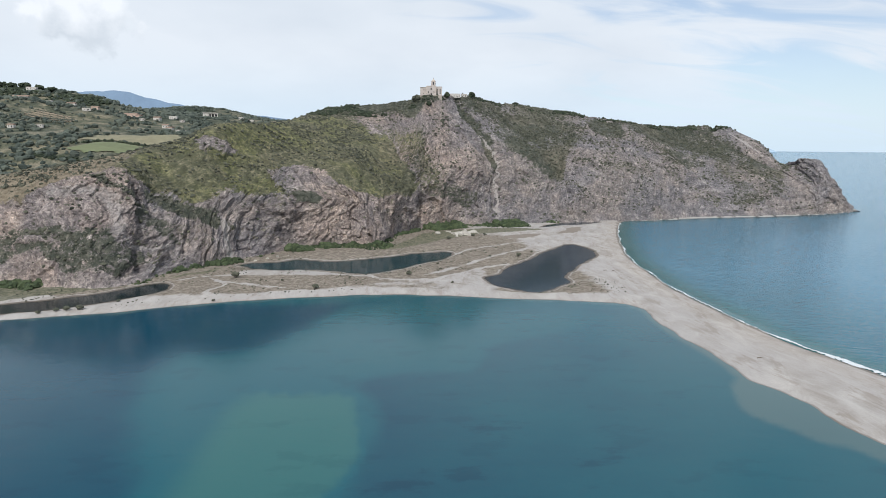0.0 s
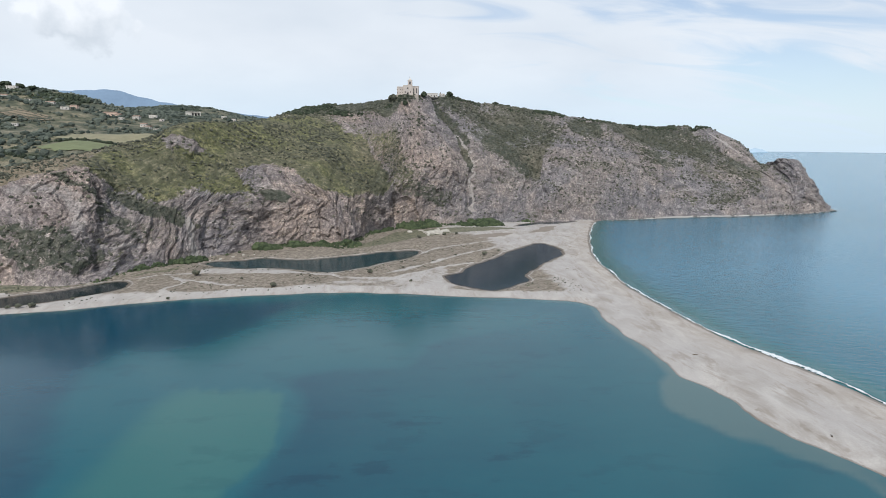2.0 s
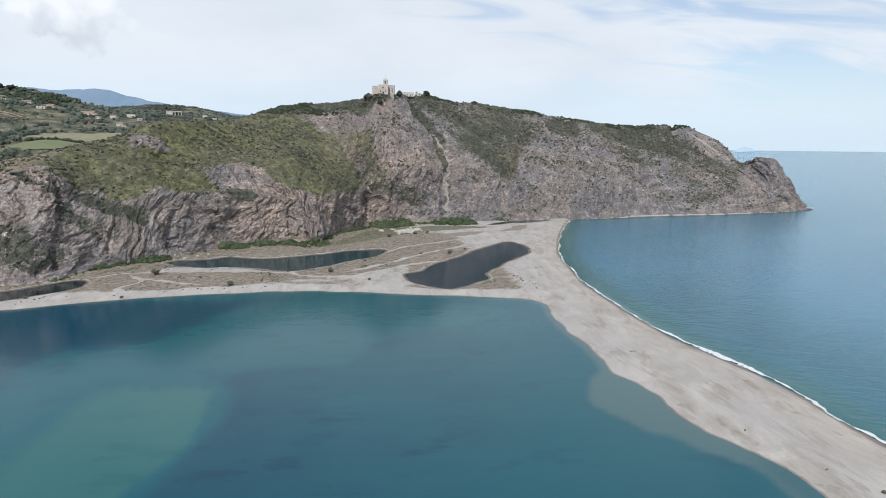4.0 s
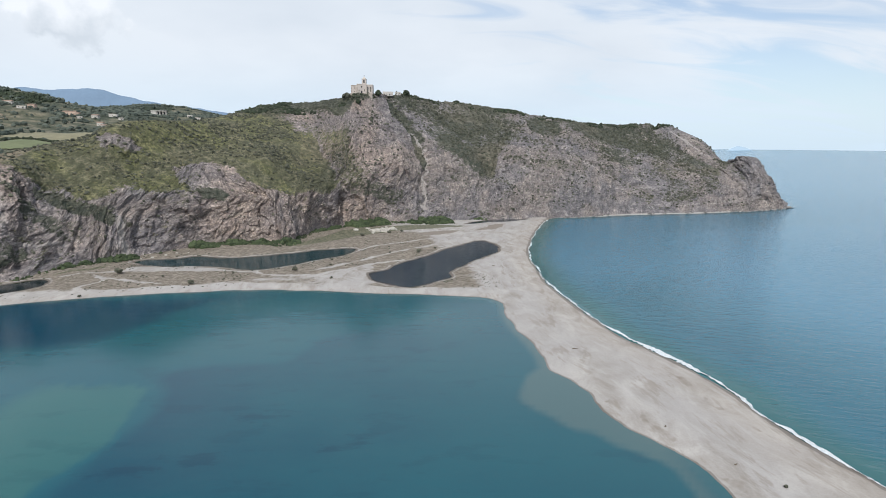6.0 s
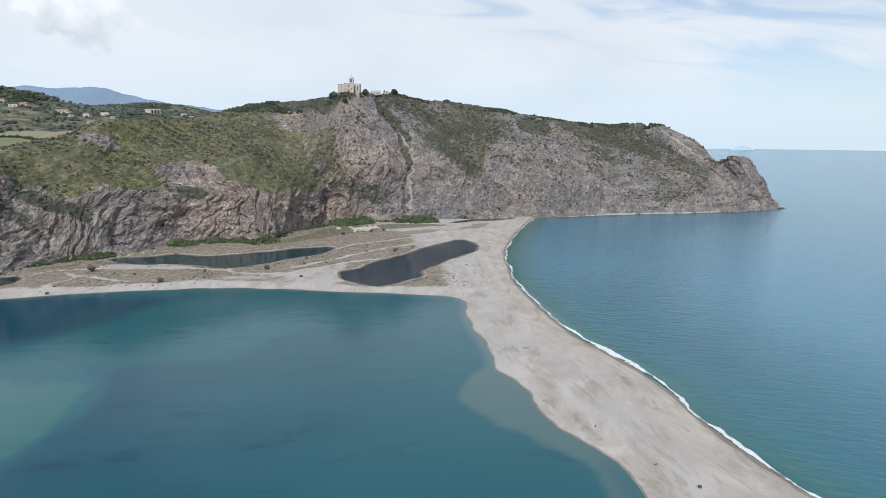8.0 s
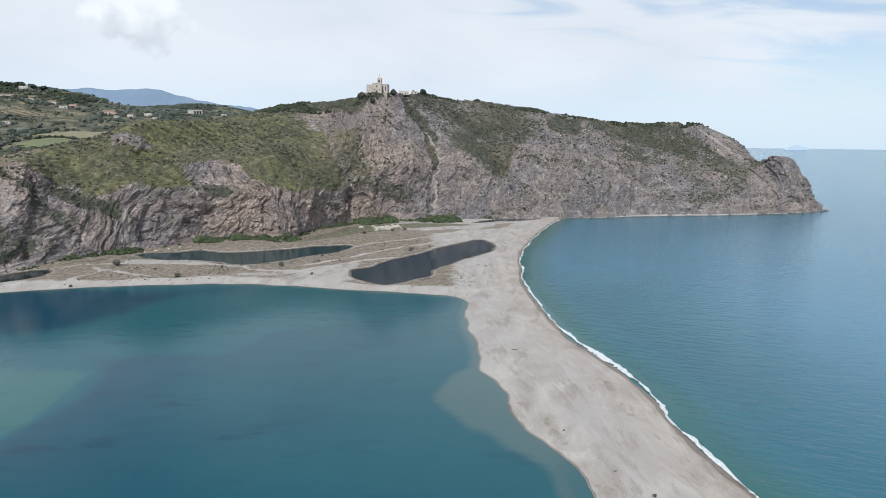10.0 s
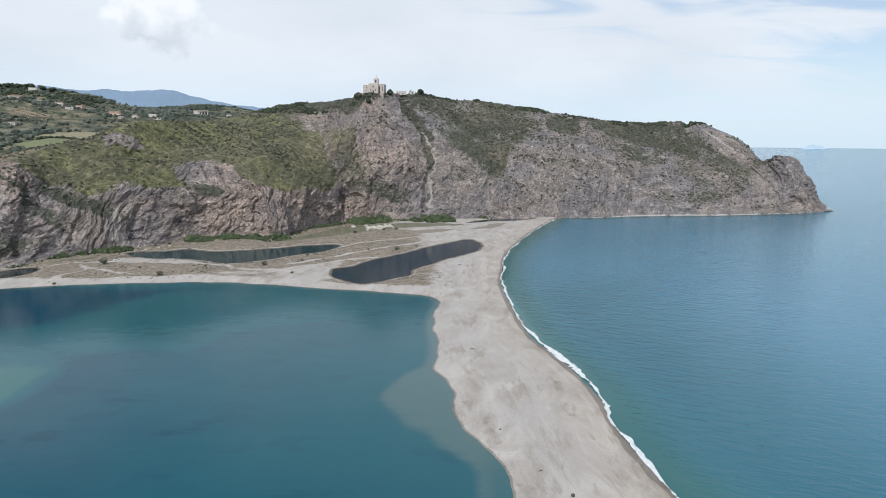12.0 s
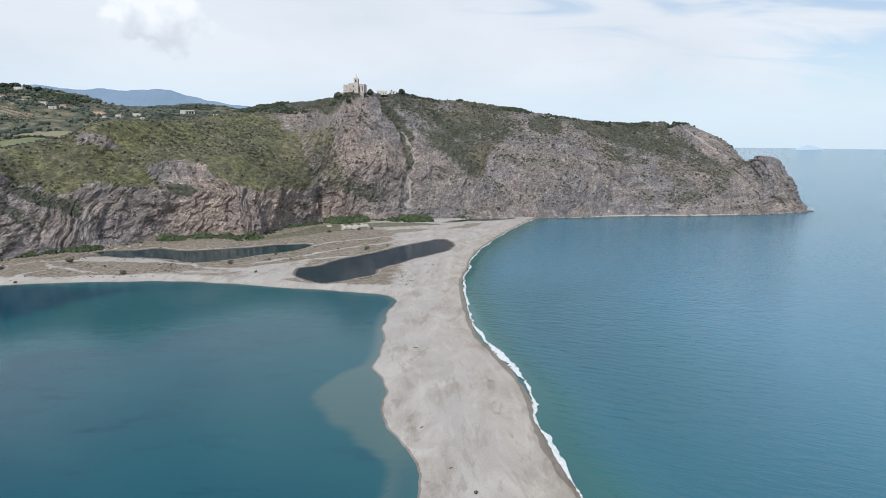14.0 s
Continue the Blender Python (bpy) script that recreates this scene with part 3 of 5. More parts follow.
# the hill from its foot over the crest to its back, as eight lines from west to east
FOOT = [(-440, 500, 2), (-325, 476, 2), (-265, 466, 2), (-237, 492, 2), (-212, 545, 2), (-186, 578, 2), (-143, 642, 2), (-90, 668, 2), (-53, 664, 2), (-40, 728, 2),
        (-8, 792, 2), (45, 832, 2), (95, 842, 2), (190, 880, 2), (258, 896, 2), (365, 922, 2), (463, 958, 1), (560, 974, 1), (650, 998, 1), (672, 1003, 1),
        (697, 1008, 1), (727, 1020, 1), (775, 1045, 1), (798, 1066, 1)]
LOW = [(-440, 515, 25), (-325, 490, 25), (-267, 480, 24), (-238, 515, 20), (-213, 556, 22), (-187, 584, 22), (-138, 647, 28), (-86, 671, 26), (-53, 668, 22),
       (-37, 739, 30), (-5, 798, 30), (50, 840, 28), (103, 861, 22), (195, 896, 14), (258, 912, 35), (365, 945, 33), (466, 984, 25), (566, 1003, 20),
       (655, 1017, 20), (678, 1019, 21), (703, 1022, 22), (730, 1032, 24), (769, 1055, 18), (800, 1074, 8)]
BROW = [(-440, 530, 50), (-325, 504, 52), (-264, 502, 52), (-240, 541, 42), (-215, 571, 43), (-186, 598, 48), (-130, 654, 57), (-77, 675, 52), (-60, 681, 48),
        (-24, 756, 58), (4, 806, 64), (62, 850, 58), (106, 880, 50), (200, 920, 42), (256, 934, 74), (372, 973, 66), (470, 1012, 46), (574, 1034, 36),
        (660, 1040, 42), (683, 1041, 44), (708, 1042, 46), (730, 1050, 52), (752, 1062, 40), (801, 1080, 6)]
SLOPE = [(-435, 545, 65), (-326, 520, 76), (-266, 526, 76), (-246, 560, 66), (-216, 588, 63), (-172, 638, 73), (-146, 678, 90), (-98, 685, 78), (-70, 706, 70),
         (-16, 790, 78), (8, 834, 86), (72, 858, 86), (110, 900, 79), (204, 948, 80), (258, 972, 104), (360, 1010, 101), (486, 1050, 70), (545, 1076, 70),
         (668, 1088, 62), (690, 1084, 62), (712, 1078, 62), (728, 1068, 74), (762, 1076, 48), (803, 1090, 8)]
UPPER = [(-430, 562, 76), (-333, 540, 87), (-273, 540, 89), (-254, 586, 87), (-224, 630, 102), (-178, 700, 108), (-136, 745, 113), (-86, 756, 103), (-48, 806, 93),
         (-8, 838, 104), (8, 864, 121), (50, 900, 125), (96, 945, 120), (204, 972, 106), (270, 1050, 134), (362, 1050, 126), (482, 1100, 102), (566, 1130, 100),
         (662, 1150, 92), (690, 1150, 86), (722, 1140, 76), (734, 1098, 88), (766, 1102, 62), (806, 1102, 5)]
CREST = [(-422, 585, 82), (-342, 568, 94), (-300, 606, 105), (-268, 655, 118), (-228, 672, 136), (-184, 765, 139), (-135, 832, 137), (-85, 860, 132),
         (-45, 861, 125), (-14, 886, 137), (6, 905, 152), (26, 936, 166), (80, 986, 165), (190, 1062, 150), (280, 1130, 158), (368, 1090, 146), (482, 1152, 130),
         (576, 1190, 134), (646, 1196, 134), (696, 1205, 108), (742, 1218, 80), (740, 1128, 93), (776, 1128, 79), (815, 1118, 10)]
RIDGE = [(-415, 625, 72), (-352, 620, 86), (-318, 680, 96), (-290, 735, 108), (-245, 770, 124), (-205, 880, 145), (-160, 985, 170), (-119, 990, 177),
         (-87, 978, 178), (-52, 972, 180), (-18, 966, 186), (14, 960, 193), (78, 1026, 195), (178, 1162, 193), (286, 1194, 181), (386, 1142, 161), (486, 1192, 154),
         (583, 1227, 157), (638, 1236, 152), (722, 1252, 119), (764, 1260, 80), (756, 1172, 82), (790, 1160, 56), (820, 1140, 4)]
BACK = [(-405, 700, 40), (-360, 720, 60), (-330, 780, 78), (-310, 840, 90), (-270, 880, 104), (-225, 960, 120), (-190, 1040, 136), (-150, 1060, 148),
        (-120, 1080, 152), (-70, 1080, 158), (-20, 1070, 160), (20, 1080, 160), (80, 1130, 160), (180, 1262, 155), (290, 1292, 140), (392, 1232, 130),
        (490, 1282, 120), (592, 1310, 100), (660, 1310, 90), (715, 1310, 60), (765, 1310, 30), (786, 1230, 15), (815, 1195, 2), (826, 1160, -3)]
# Patches of cover on the face: an outline of (place along, place up) on the hill's lines; what grows there, how densely, how soft its edge is
ZONES = []


def zone(kind, much, soft, outline):
    ZONES.append((kind, much, soft, outline))


zone("grass", 1.0, 0.14, [(1.9, 5.3), (2.23, 6.0), (2.91, 6.05), (3.6, 6.3), (4.42, 6.5), (5.29, 6.7), (6.06, 6.5), (7.03, 6.4), (7.22, 6.06), (7.92, 5.99), (8.53, 4.88),
                          (9.7, 2.9), (9.4, 2.6), (8.53, 3.14), (8.01, 3.51), (7.0, 3.59), (6.59, 4.12), (6.26, 4.0), (5.06, 4.35), (5.71, 3.55), (5.78, 3.22), (5.32, 3.39),
                          (4.35, 4.15), (4.11, 3.96), (3.81, 3.88), (3.28, 4.15), (2.73, 4.5), (2.32, 4.88)])
zone("grass", 0.52, 0.26, [(8.07, 6.06), (8.65, 6.01), (9.24, 5.28), (10.02, 3.84), (10.26, 2.87), (9.93, 2.54), (9.54, 2.97), (8.43, 5.05)])
zone("maquis", 1.0, 0.10, [(4.77, 6.3), (5.43, 6.7), (5.82, 6.5), (6.7, 6.45), (7.49, 6.6), (8.8, 6.6), (9.54, 6.34), (10.5, 6.5), (11.2, 6.6), (11.2, 8.3), (4.7, 8.3)])
zone("dry", 0.9, 0.07, [(0.0, 3.2), (0.63, 3.4), (0.88, 4.06), (1.25, 4.71), (1.64, 5.07), (1.95, 5.25), (2.23, 6.0), (2.93, 6.05), (3.6, 6.3), (3.4, 8.3), (0, 8.3)])
zone("maquis", 0.62, 0.09, [(0.4, 2.5), (0.7, 2.4), (0.77, 2.73), (1.31, 2.83), (2.14, 2.83), (2.17, 2.49), (2.8, 2.25), (2.98, 1.71), (2.36, 1.36), (1.95, 1.65), (1.58, 1.42), (1.05, 2.01), (0.76, 1.6), (0.3, 1.7)])
zone("maquis", 0.60, 0.06, [(1.47, 4.97), (1.77, 5.05), (1.9, 4.3), (2.41, 3.92), (2.69, 3.59), (3.22, 3.06), (3.57, 2.34), (3.3, 2.44), (2.61, 3.14), (2.32, 3.59), (1.71, 4.09)])
zone("maquis", 0.72, 0.07, [(2.6, 4.38), (3.2, 4.12), (3.81, 3.84), (4.27, 3.47), (5.06, 2.44), (4.79, 2.39), (3.85, 3.1), (3.2, 3.55), (2.67, 3.88)])
zone("maquis", 0.85, 0.05, [(5.8, 3.35), (5.97, 3.22), (6.35, 3.1), (6.21, 2.78), (5.91, 2.87)])
zone("grass", 0.56, 0.34, [(7.2, 6.5), (8.6, 6.5), (9.6, 6.0), (10.1, 4.6), (10.6, 3.5), (10.4, 2.8), (9.6, 3.0), (8.6, 4.8)])
zone("maquis", 0.50, 0.08, [(9.87, 3.18), (10.63, 3.06), (11.6, 2.68), (11.42, 1.89), (10.63, 2.3), (10.09, 2.54)])
zone("maquis", 0.95, 0.05, [(11.6, 6.7), (12.01, 6.08), (12.15, 5.38), (12.14, 4.85), (12.15, 4.15), (11.97, 4.0), (11.95, 4.59), (11.84, 5.25), (11.65, 5.81)])
zone("maquis", 0.64, 0.26, [(11.6, 7.0), (11.73, 6.6), (12.1, 5.99), (12.3, 5.71), (12.41, 5.07), (12.67, 4.47), (12.89, 3.92), (13.15, 3.55), (13.48, 4.0), (13.85, 4.35), (14.2, 4.97), (14.16, 6.04), (13.9, 6.6), (13.6, 8.2), (11.6, 8.2)])
zone("maquis", 1.1, 0.24, [(12.32, 5.46), (12.67, 5.53), (13.17, 5.25), (13.52, 4.44), (13.3, 3.5), (12.95, 3.55), (12.69, 4.33), (12.5, 4.88)])
zone("maquis", 0.85, 0.14, [(14.29, 6.38), (14.58, 6.64), (14.93, 6.49), (15.03, 5.43), (14.62, 4.88), (14.38, 5.2)])
zone("maquis", 0.48, 0.08, [(13.88, 3.92), (14.33, 3.68), (14.79, 3.55), (15.03, 3.35), (14.75, 2.97), (14.25, 3.1), (13.68, 3.72)])
zone("maquis", 0.62, 0.22, [(14.9, 6.65), (15.2, 6.1), (15.56, 5.46), (16.19, 5.23), (16.87, 4.65), (17.02, 3.64), (17.48, 3.88), (18.03, 3.68), (18.4, 4.4), (18.0, 5.0), (17.6, 5.5), (17.4, 5.9), (17.2, 6.4), (17.3, 8.2), (14.9, 8.2)])
zone("maquis", 0.42, 0.14, [(17.02, 3.64), (18.06, 3.76), (17.88, 2.78), (17.14, 2.01), (16.65, 1.48), (16.63, 2.73)])
zone("maquis", 0.50, 0.12, [(15.6, 5.35), (16.17, 5.15), (16.63, 4.5), (15.98, 4.15), (15.65, 4.35)])
zone("maquis", 0.30, 0.08, [(12.3, 3.59), (12.82, 3.72), (13.63, 3.02), (14.11, 2.34), (14.64, 2.1), (14.81, 1.71), (14.18, 2.01), (13.41, 2.83), (12.54, 3.18)])
zone("grass", 0.55, 0.06, [(16.2, 2.54), (16.55, 2.3), (16.33, 1.6), (16.09, 1.95)])
zone("maquis", 0.50, 0.10, [(18.0, 4.2), (19.2, 4.4), (20.4, 5.6), (20.7, 6.8), (19.3, 6.6), (18.6, 5.2)])
# bare rock that breaks through
zone("bare", 0.85, 0.05, [(3.52, 5.74), (3.85, 5.69), (4.24, 5.41), (4.46, 5.02), (4.24, 4.97), (3.87, 5.25)])
zone("bare", 0.85, 0.05, [(4.97, 4.44), (6.24, 4.0), (6.63, 3.8), (6.61, 3.39), (6.1, 3.26), (5.89, 3.31), (5.71, 3.64)])
zone("bare", 0.55, 0.26, [(9.9, 6.3), (11.44, 5.94), (11.73, 5.38), (12.0, 4.85), (11.53, 3.1), (10.6, 3.1), (10.3, 4.35), (9.6, 5.6)])
zone("bare", 0.30, 0.08, [(7.53, 6.51), (9.08, 6.49), (9.3, 6.2), (8.97, 5.9), (8.03, 6.14)])
zone("bare", 0.95, 0.06, [(17.55, 6.6), (17.62, 5.92), (17.7, 5.4), (18.0, 5.0), (19.15, 5.07), (20.0, 6.4), (20.0, 8.2), (17.7, 8.2)])
zone("bare", 0.85, 0.03, [(0.90, 2.48), (1.07, 2.46), (1.36, 2.32), (1.34, 2.18), (1.07, 2.30), (0.90, 2.36)])

zone("bare", 0.9, 0.06, [(20.35, 7.2), (20.3, 5.6), (19.8, 4.2), (19.6, 2.0), (23.2, 0.8), (23.2, 8.2), (20.6, 8.2)])

# clefts and gullies down the face: their lines on the same coordinates, width, depth, how much painted shade
GULLIES = []


def gully(width, deep, dark, line):
    GULLIES.append((width, deep, dark, line))


gully(0.10, 5, 0.5, [(2.34, 4.27), (2.52, 3.55), (2.6, 2.78), (2.63, 2.25), (2.89, 1.42)])
gully(0.07, 3, 0.6, [(3.79, 2.92), (3.7, 2.39), (3.87, 1.3)])
gully(0.07, 3, 0.4, [(5.08, 2.87), (5.08, 2.05), (5.23, 1.07)])
gully(0.06, 3, 0.8, [(6.04, 3.92), (6.1, 3.64), (6.13, 3.31)])
gully(0.06, 3, 0.7, [(5.89, 3.06), (5.95, 2.3), (6.06, 1.71)])
gully(0.08, 4, 0.6, [(8.03, 3.31), (7.66, 2.44), (7.72, 1.42)])
gully(0.10, 4, 0.7, [(9.93, 2.54), (10.09, 1.89), (10.2, 1.19)])
gully(0.15, 10, 0.45, [(11.67, 6.81), (11.91, 5.92), (12.01, 5.25), (12.02, 4.68), (12.06, 4.12), (12.1, 2.9), (12.15, 2.05)])
gully(0.24, 8, 0.0, [(12.6, 6.8), (12.8, 5.9), (13.0, 5.0), (13.15, 4.2), (13.3, 3.5)])
gully(0.20, 4, 0.0, [(14.3, 6.8), (13.9, 5.8), (13.5, 4.4)])
gully(0.16, 5, 0.0, [(14.6, 6.8), (14.8, 6.0), (15.0, 5.2)])
gully(0.16, 4, 0.0, [(15.4, 5.6), (15.9, 4.6), (16.4, 3.8)])
gully(0.16, 4, 0.2, [(17.6, 5.2), (17.3, 4.2), (16.9, 3.0), (16.7, 2.0)])
gully(0.08, 2, 0.2, [(14.2, 5.2), (15.2, 4.0), (16.2, 3.0), (16.8, 2.2)])
gully(0.12, 4, 0.1, [(16.8, 6.2), (17.8, 5.0), (18.8, 4.0), (19.4, 3.0)])
gully(0.14, 3, 0.25, [(20.6, 5.0), (20.75, 3.8), (20.8, 2.4)])
gully(0.18, 9, 0.0, [(17.28, 7.5), (17.25, 6.9), (17.2, 6.3)])
gully(0.12, 4, 0.2, [(20.0, 5.4), (20.1, 4.0), (19.9, 2.6)])
gully(0.09, 3, 0.1, [(13.9, 4.2), (14.3, 3.2), (14.6, 2.2)])
gully(0.09, 3, 0.1, [(10.9, 5.2), (10.7, 4.2), (10.6, 3.2), (10.6, 2.2)])
gully(0.08, 3, 0.15, [(15.6, 4.6), (15.9, 3.6), (16.3, 2.4), (16.5, 1.5)])
# runs of pale scree and pale faces: width, how much, line
SCREE = ((0.035, 0.8, [(12.03, 5.28), (12.10, 4.91), (12.13, 4.35), (12.06, 3.76), (12.13, 2.92), (12.18, 2.05)]),
         (0.02, 0.6, [(15.05, 4.4), (15.0, 3.4), (14.95, 2.8)]),
         (0.13, 0.8, [(4.64, 2.78), (4.82, 2.15), (4.9, 1.42), (4.86, 1.01)]),
         (0.20, 0.55, [(1.1, 4.0), (1.6, 3.9), (2.0, 3.5), (2.2, 2.7)]),
         (0.05, 0.7, [(2.28, 2.58), (2.73, 2.34), (3.33, 2.25), (3.57, 2.01)]),
         (0.03, 0.6, [(16.0, 4.0), (16.4, 3.0), (16.5, 2.2)]),
         (0.07, 0.75, [(17.65, 6.3), (17.9, 5.7), (18.4, 5.3)]),
         (0.04, 0.6, [(17.1, 1.7), (18.2, 1.8), (19.6, 1.7)]))


def hill_grid(nu, nv):
    """Points of the hill's skin without its rock relief, and the place u along and v up of each."""
    low = [(x + (x - a) * 0.3, y + (y - b) * 0.3 - 3, -4) for (x, y, z), (a, b, c) in zip(FOOT, LOW)]
    lines = np.array([spline(l, nu) for l in (low, FOOT, LOW, BROW, SLOPE, UPPER, CREST, RIDGE, BACK)])   # 9, nu, 3
    seg = np.linalg.norm(np.diff(lines, axis=0), axis=2).mean(1)
    seg[-1] *= 0.35
    at = np.r_[0, np.cumsum(seg)]
    u = np.interp(np.linspace(0, at[-1], nv), at, np.arange(9))
    i = np.minimum(u.astype(int), 7)
    w = (u - i)[:, None, None]
    pad = np.concatenate([2 * lines[:1] - lines[1:2], lines, 2 * lines[-1:] - lines[-2:-1]])
    a, b, c, d = pad[i], pad[i + 1], pad[i + 2], pad[i + 3]
    P = 0.5 * (2 * b + (c - a) * w + (2 * a - 5 * b + 4 * c - d) * w ** 2 + (3 * b - a - 3 * c + d) * w ** 3)
    # straight parts between, to keep the steep faces steep
    P = 0.6 * P + 0.4 * (b * (1 - w) + c * w)
    return P, u


def normals(P):
    n = np.cross(np.gradient(P, axis=1), np.gradient(P, axis=0))
    return n / (np.linalg.norm(n, axis=2, keepdims=True) + 1e-9)


def facets(a, b, size, seed):
    """Height of a broken surface: tilted plates about size across, over the coordinates a, b."""
    x, y = a / size, b / size
    i, j = np.floor(x).astype(np.int64), np.floor(y).astype(np.int64)
    best, h = np.full(x.shape, 1e9), np.zeros(x.shape)
    for di in (-1, 0, 1):
        for dj in (-1, 0, 1):
            u, v = i + di, j + dj
            k = u * 0
            cx, cy = u + 0.5 + 0.45 * lattice(u, v, k, seed), v + 0.5 + 0.45 * lattice(u, v, k, seed + 1)
            d = (x - cx) ** 2 + (y - cy) ** 2
            hh = 0.6 * lattice(u, v, k, seed + 2) + 0.9 * (x - cx) * lattice(u, v, k, seed + 3) + 0.7 * (y - cy) * lattice(u, v, k, seed + 4)
            near = d < best
            best, h = np.where(near, d, best), np.where(near, hh, h)
    return h


def build_hill():
    nu, nv = 1250, 240
    P, v = hill_grid(nu, nv)
    n = normals(P)
    s = np.linspace(0, len(FOOT) - 1, nu)[None]
    z = P[..., 2]
    V = np.broadcast_to(v[:, None], z.shape)
    S = np.broadcast_to(s, z.shape)
    middle = P[nv // 3]
    along = np.broadcast_to(np.r_[0, np.cumsum(np.linalg.norm(np.diff(middle, axis=0), axis=1))][None], z.shape)
    up = np.vstack([np.zeros((1, nu)), np.cumsum(np.linalg.norm(np.diff(P, axis=0), axis=2), axis=0)])
    wide, high = 0.9, 0.5
    a = S * wide + 0.05 * fbm(P / 26, 4, 33) + 0.02 * fbm(P / 7, 3, 35)
    b = V * high + 0.05 * fbm(P / 26, 4, 34) + 0.02 * fbm(P / 7, 3, 36)
    grow = {"grass": np.zeros(z.shape), "maquis": np.zeros(z.shape), "dry": np.zeros(z.shape)}
    bare = np.zeros(z.shape)
    for kind, much, soft, outline in ZONES:
        k = much * smooth(-soft, soft, within(a, b, np.array(outline) * (wide, high)))
        if kind == "bare":
            bare = np.maximum(bare, k)
        else:
            grow[kind] = np.maximum(grow[kind], k)
    patchy = np.clip(1.08 + 0.45 * fbm(P / 38, 4, 44) + 0.2 * fbm(P / 12, 3, 45), 0.45, 1.35)
    veg = np.maximum.reduce(list(grow.values())) * (1 - bare) * (1 - smooth(9, 12, S) * (1 - patchy))
    # a thin scatter of plants on the bare faces
    veg = np.maximum(veg, np.clip(0.12 + 0.26 * fbm(P / 34, 3, 47), 0, 0.36) * smooth(20.6, 19.6, S))
    cut, gully_shade, scree = np.zeros(z.shape), np.zeros(z.shape), np.zeros(z.shape)
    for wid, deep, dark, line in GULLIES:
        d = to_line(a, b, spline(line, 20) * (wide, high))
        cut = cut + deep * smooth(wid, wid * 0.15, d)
        gully_shade = np.maximum(gully_shade, dark * smooth(wid * 0.5, wid * 0.1, d))
    for wid, much, line in SCREE:
        scree = np.maximum(scree, much * smooth(wid, wid * 0.3, to_line(a, b, spline(line, 20) * (wide, high))))
    veg = veg * (1 - 0.85 * scree)
    total = grow["grass"] + grow["maquis"] + grow["dry"] + 0.05
    maquis = np.where(S > 8.8, np.maximum(0.85, grow["maquis"] / total), np.maximum(0.25, grow["maquis"] / total)) * (1 - 0.6 * (grow["grass"] > 0.3))
    dry = np.clip(grow["dry"] / total + 0.28 * smooth(0.1, 0.7, fbm(P * 0.012, 3, 31)), 0, 1)
    rocky = np.clip(1.1 - veg, 0, 1)
    live = smooth(0.8, 1.6, v)[:, None] * smooth(8.0, 7.0, v)[:, None]
    # buttresses stand up the face; plates of rock break it
    wa = along + 9 * fbm(P / 30, 3, 9) + 1.2 * vnoise(P / 3.5, 19)
    wb = up + 9 * fbm(P / 30, 3, 29) + 1.2 * vnoise(P / 3.5, 39)
    flat = np.stack([wa / 34, wb / 110, wa * 0], -1)
    rel = 4.2 * ridged(flat, 2, 2) + 3.0 * facets(wa + 0.35 * wb, wb * 0.5, 17, 5) + 2.0 * facets(wa - 0.3 * wb, wb * 0.6, 7.5, 6)
    rel = rel + 0.8 * facets(wa, wb, 3.4, 7) + 0.5 * vnoise(P / 2.2, 12) - 1.5
    soft = 3.0 * fbm(P / 42, 3, 21) + 1.5 * fbm(P / 11, 3, 22) + 0.35 * vnoise(P / 3, 23)
    amp = np.where((V > 5.4) & (S < 19.5), 0.5, 1.0) * (1 - 0.3 * smooth(11, 13, S) + 0.4 * smooth(19.2, 20.6, S))
    D = live * (amp * (rocky * rel + (1 - rocky) * soft) - cut)
    P = P + n * D[..., None] * np.array([1, 1, 0.7])
    hill = sheet("ground_hill", P, HILL, {"veg": veg, "dry": dry, "scree": scree, "gully_shade": gully_shade, "maquis": np.clip(maquis, 0, 1), "cool": smooth(1.9, 3.0, S) * smooth(6.6, 5.0, S), "along": along, "up": up,
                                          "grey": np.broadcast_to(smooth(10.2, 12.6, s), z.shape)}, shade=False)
    tagged(hill, "steep grey-pink rock headland with olive green scrub over the sea", "hill", kind="structure")
    return P, normals(P), veg, v


HILL_P, HILL_N, HILL_VEG, HILL_V = build_hill()

# ---------------------------------------------------------------- countryside behind the hill
COUNTRY = [(-300, 700, 70), (-420, 640, 62), (-480, 600, 58), (-600, 620, 60), (-408, 735, 104), (-480, 760, 108), (-350, 800, 108), (-300, 860, 112), (-594, 987, 155), (-517, 1092, 151),
           (-457, 1150, 154), (-400, 1020, 136), (-250, 960, 122)]
COUNTRY += [(-735, 1205, 200), (-706, 1095, 190), (-815, 1300, 224), (-915, 1310, 225), (-985, 1320, 224), (-1150, 1400, 232), (-705, 1250, 210), (-650, 1250, 194), (-610, 1255, 184), (-700, 1420, 192),
           (-600, 1500, 186), (-501, 1429, 176), (-1000, 1850, 214), (-860, 2000, 224), (-690, 2000, 230), (-620, 2000, 220), (-545, 2000, 202), (-470, 2000, 186), (-330, 1850, 165), (-300, 1500, 165), (0, 1800, 130), (200, 1700, 40)]
COUNTRY += [(-900, 900, 160), (-700, 750, 108), (-1000, 2600, 200), (0, 2600, 110), (-2000, 1500, 230), (-1300, 1000, 190), (-700, 1650, 174), (-350, 2300, 150)]


